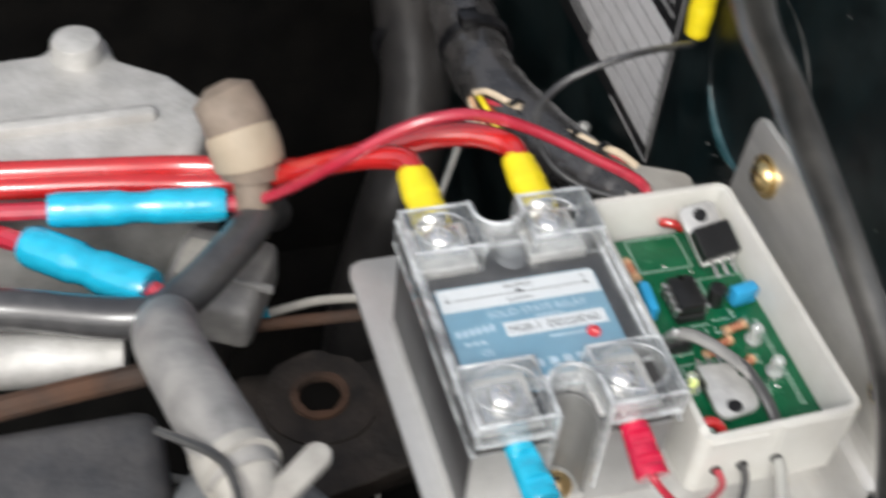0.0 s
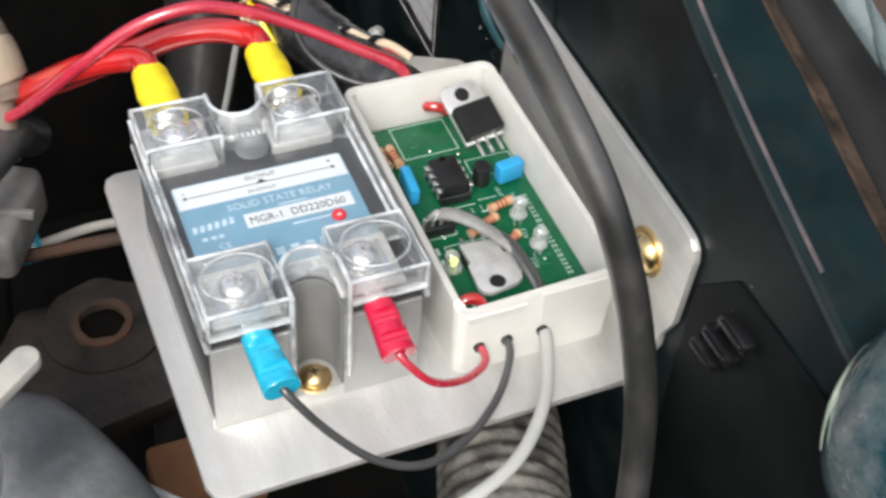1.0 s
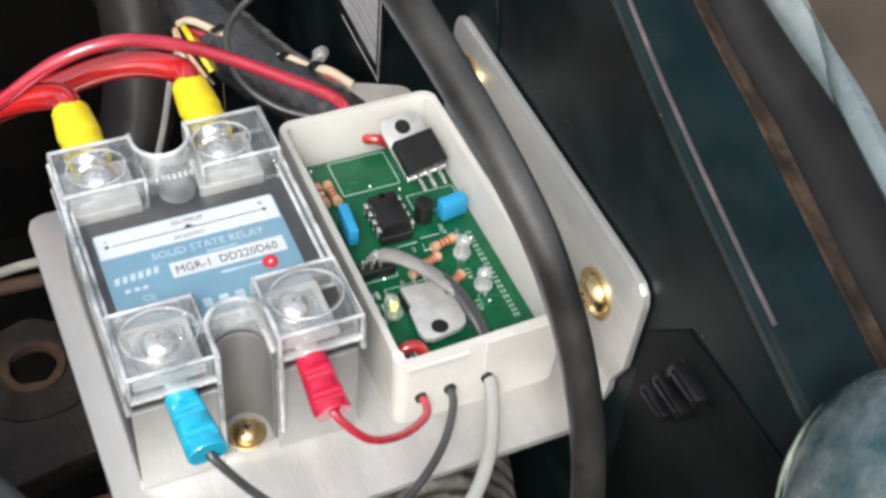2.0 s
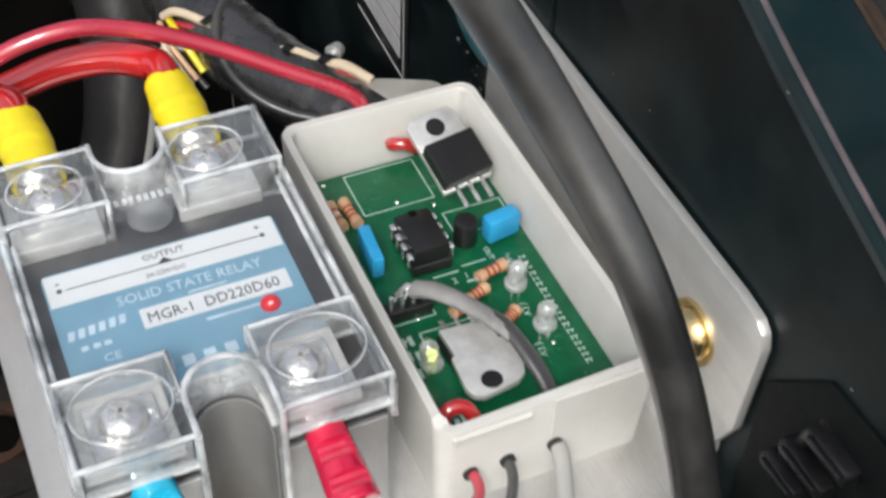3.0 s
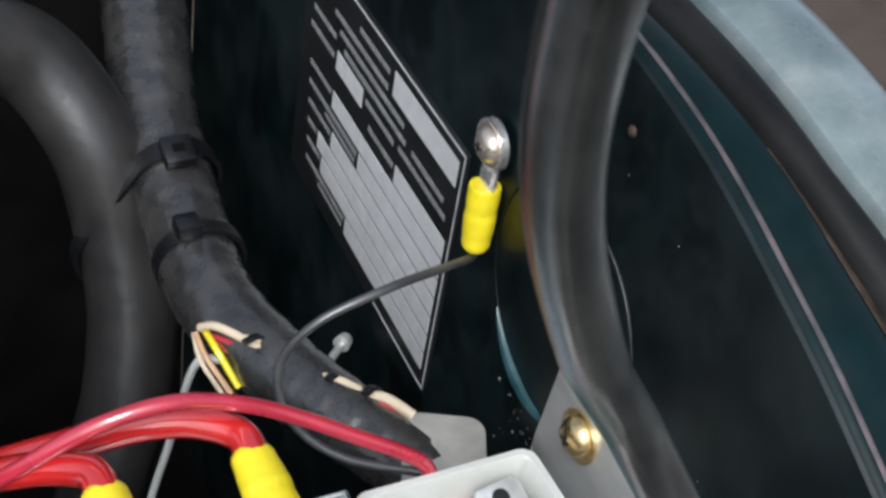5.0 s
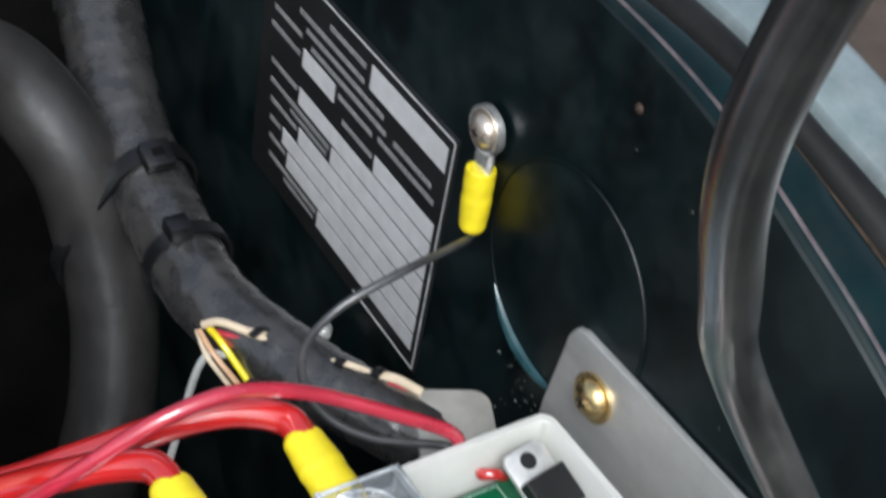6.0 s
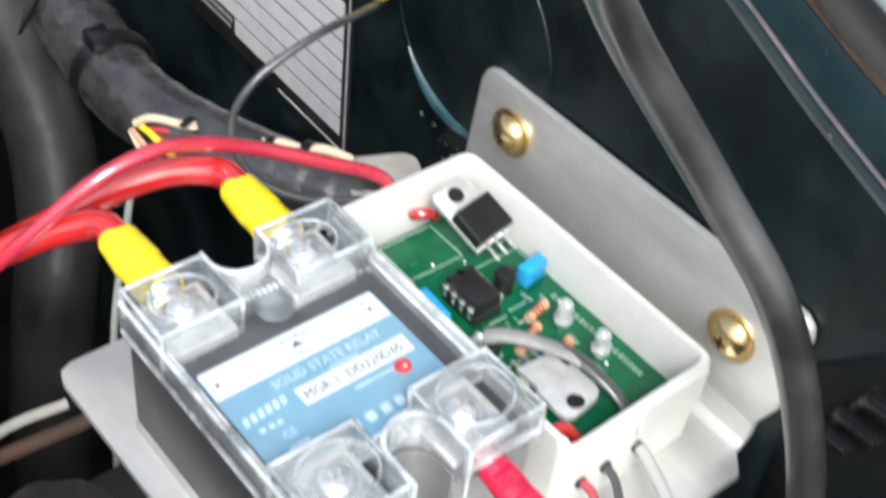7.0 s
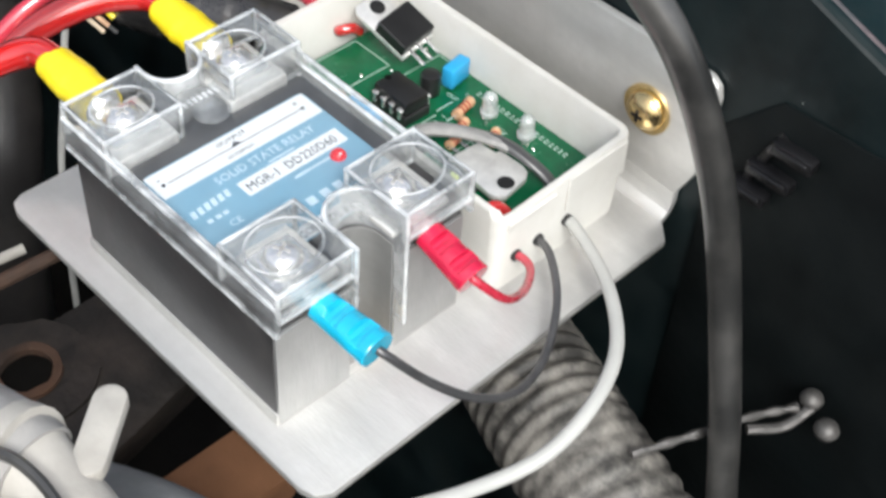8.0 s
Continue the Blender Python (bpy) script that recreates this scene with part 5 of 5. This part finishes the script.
lv = thing("drain_tap", (-62, -40, 30), "dusty grey plastic tap with a small lever", "tap")
part("body", roughen(bm_tube([(-71, -24, 36), (-68, -33, 38), (-67.5, -42, 36), (-71, -53, 31)], lambda u: 6.4 + 1.0 * math.sin(u * 9), seg=18), 0.6, 0.15), PALE, lv)
part("collar", bm_tube([(-69, -30, 38.4), (-68, -33, 39)], 7.8, seg=20, raw=True), PALE, lv)
part("lever", turned(bm_prism(round_rect(-2.6, 2.6, -8, 8, 2.5), -1.3, 1.3, 'z', 0.5), Matrix.Translation((-58.5, -36.5, 40)) @ Matrix.Rotation(radians(-50), 4, 'Z')), PALE, lv)
solid("thin_black_wire", bm_tube([(-82, -24, 44), (-73, -33, 46), (-70.5, -41, 46), (-71, -52, 44)], 0.9, seg=8), RUB, "thin black wire over the tap", "wire")
solid("plastic_shroud", roughen(bm_tube([(-70, 2, -16), (-67, -9, -10), (-59, -22, -9), (-53, -36, -9), (-50, -52, -10), (-50, -90, -14)], lambda u: 17 - 9 * max(0.0, 0.3 - u) / 0.3, n=10, seg=32, shape=(1, 0.8)), 0.6, 0.1), SHROUD, "dusty blue-grey plastic shroud below the bracket", "shroud")
solid("rusty_arm", roughen(bm_box(-34, -8, -16, 2, -52, -42, 2, 2), 0.5, 0.12), ORUST, "orange rusty steel arm below the bracket", "arm")

# ---- flakes of old paint and grit on the wall ----
random.seed(21)
flakes = bmesh.new()
for k in range(48):
    y = random.gauss(60, 6) if k < 34 else random.uniform(-70, 150)
    z = random.gauss(2, 5) if k < 34 else random.uniform(-30, 90)
    r = random.uniform(0.1, 0.3) if k < 34 else random.uniform(0.1, 0.25)
    c = Vector((wall_x(y) - 0.05, y, z))
    vs = [flakes.verts.new(c + Vector((-0.12 * (i == 0), r * math.cos(i * 1.26 + k), r * random.uniform(0.5, 1.2) * math.sin(i * 1.26 + k)))) for i in range(5)]
    flakes.faces.new(vs)
solid("paint_flakes", flakes, GREYW, "tiny pale flakes of paint and grit on the wall", "flakes", kind="stuff")
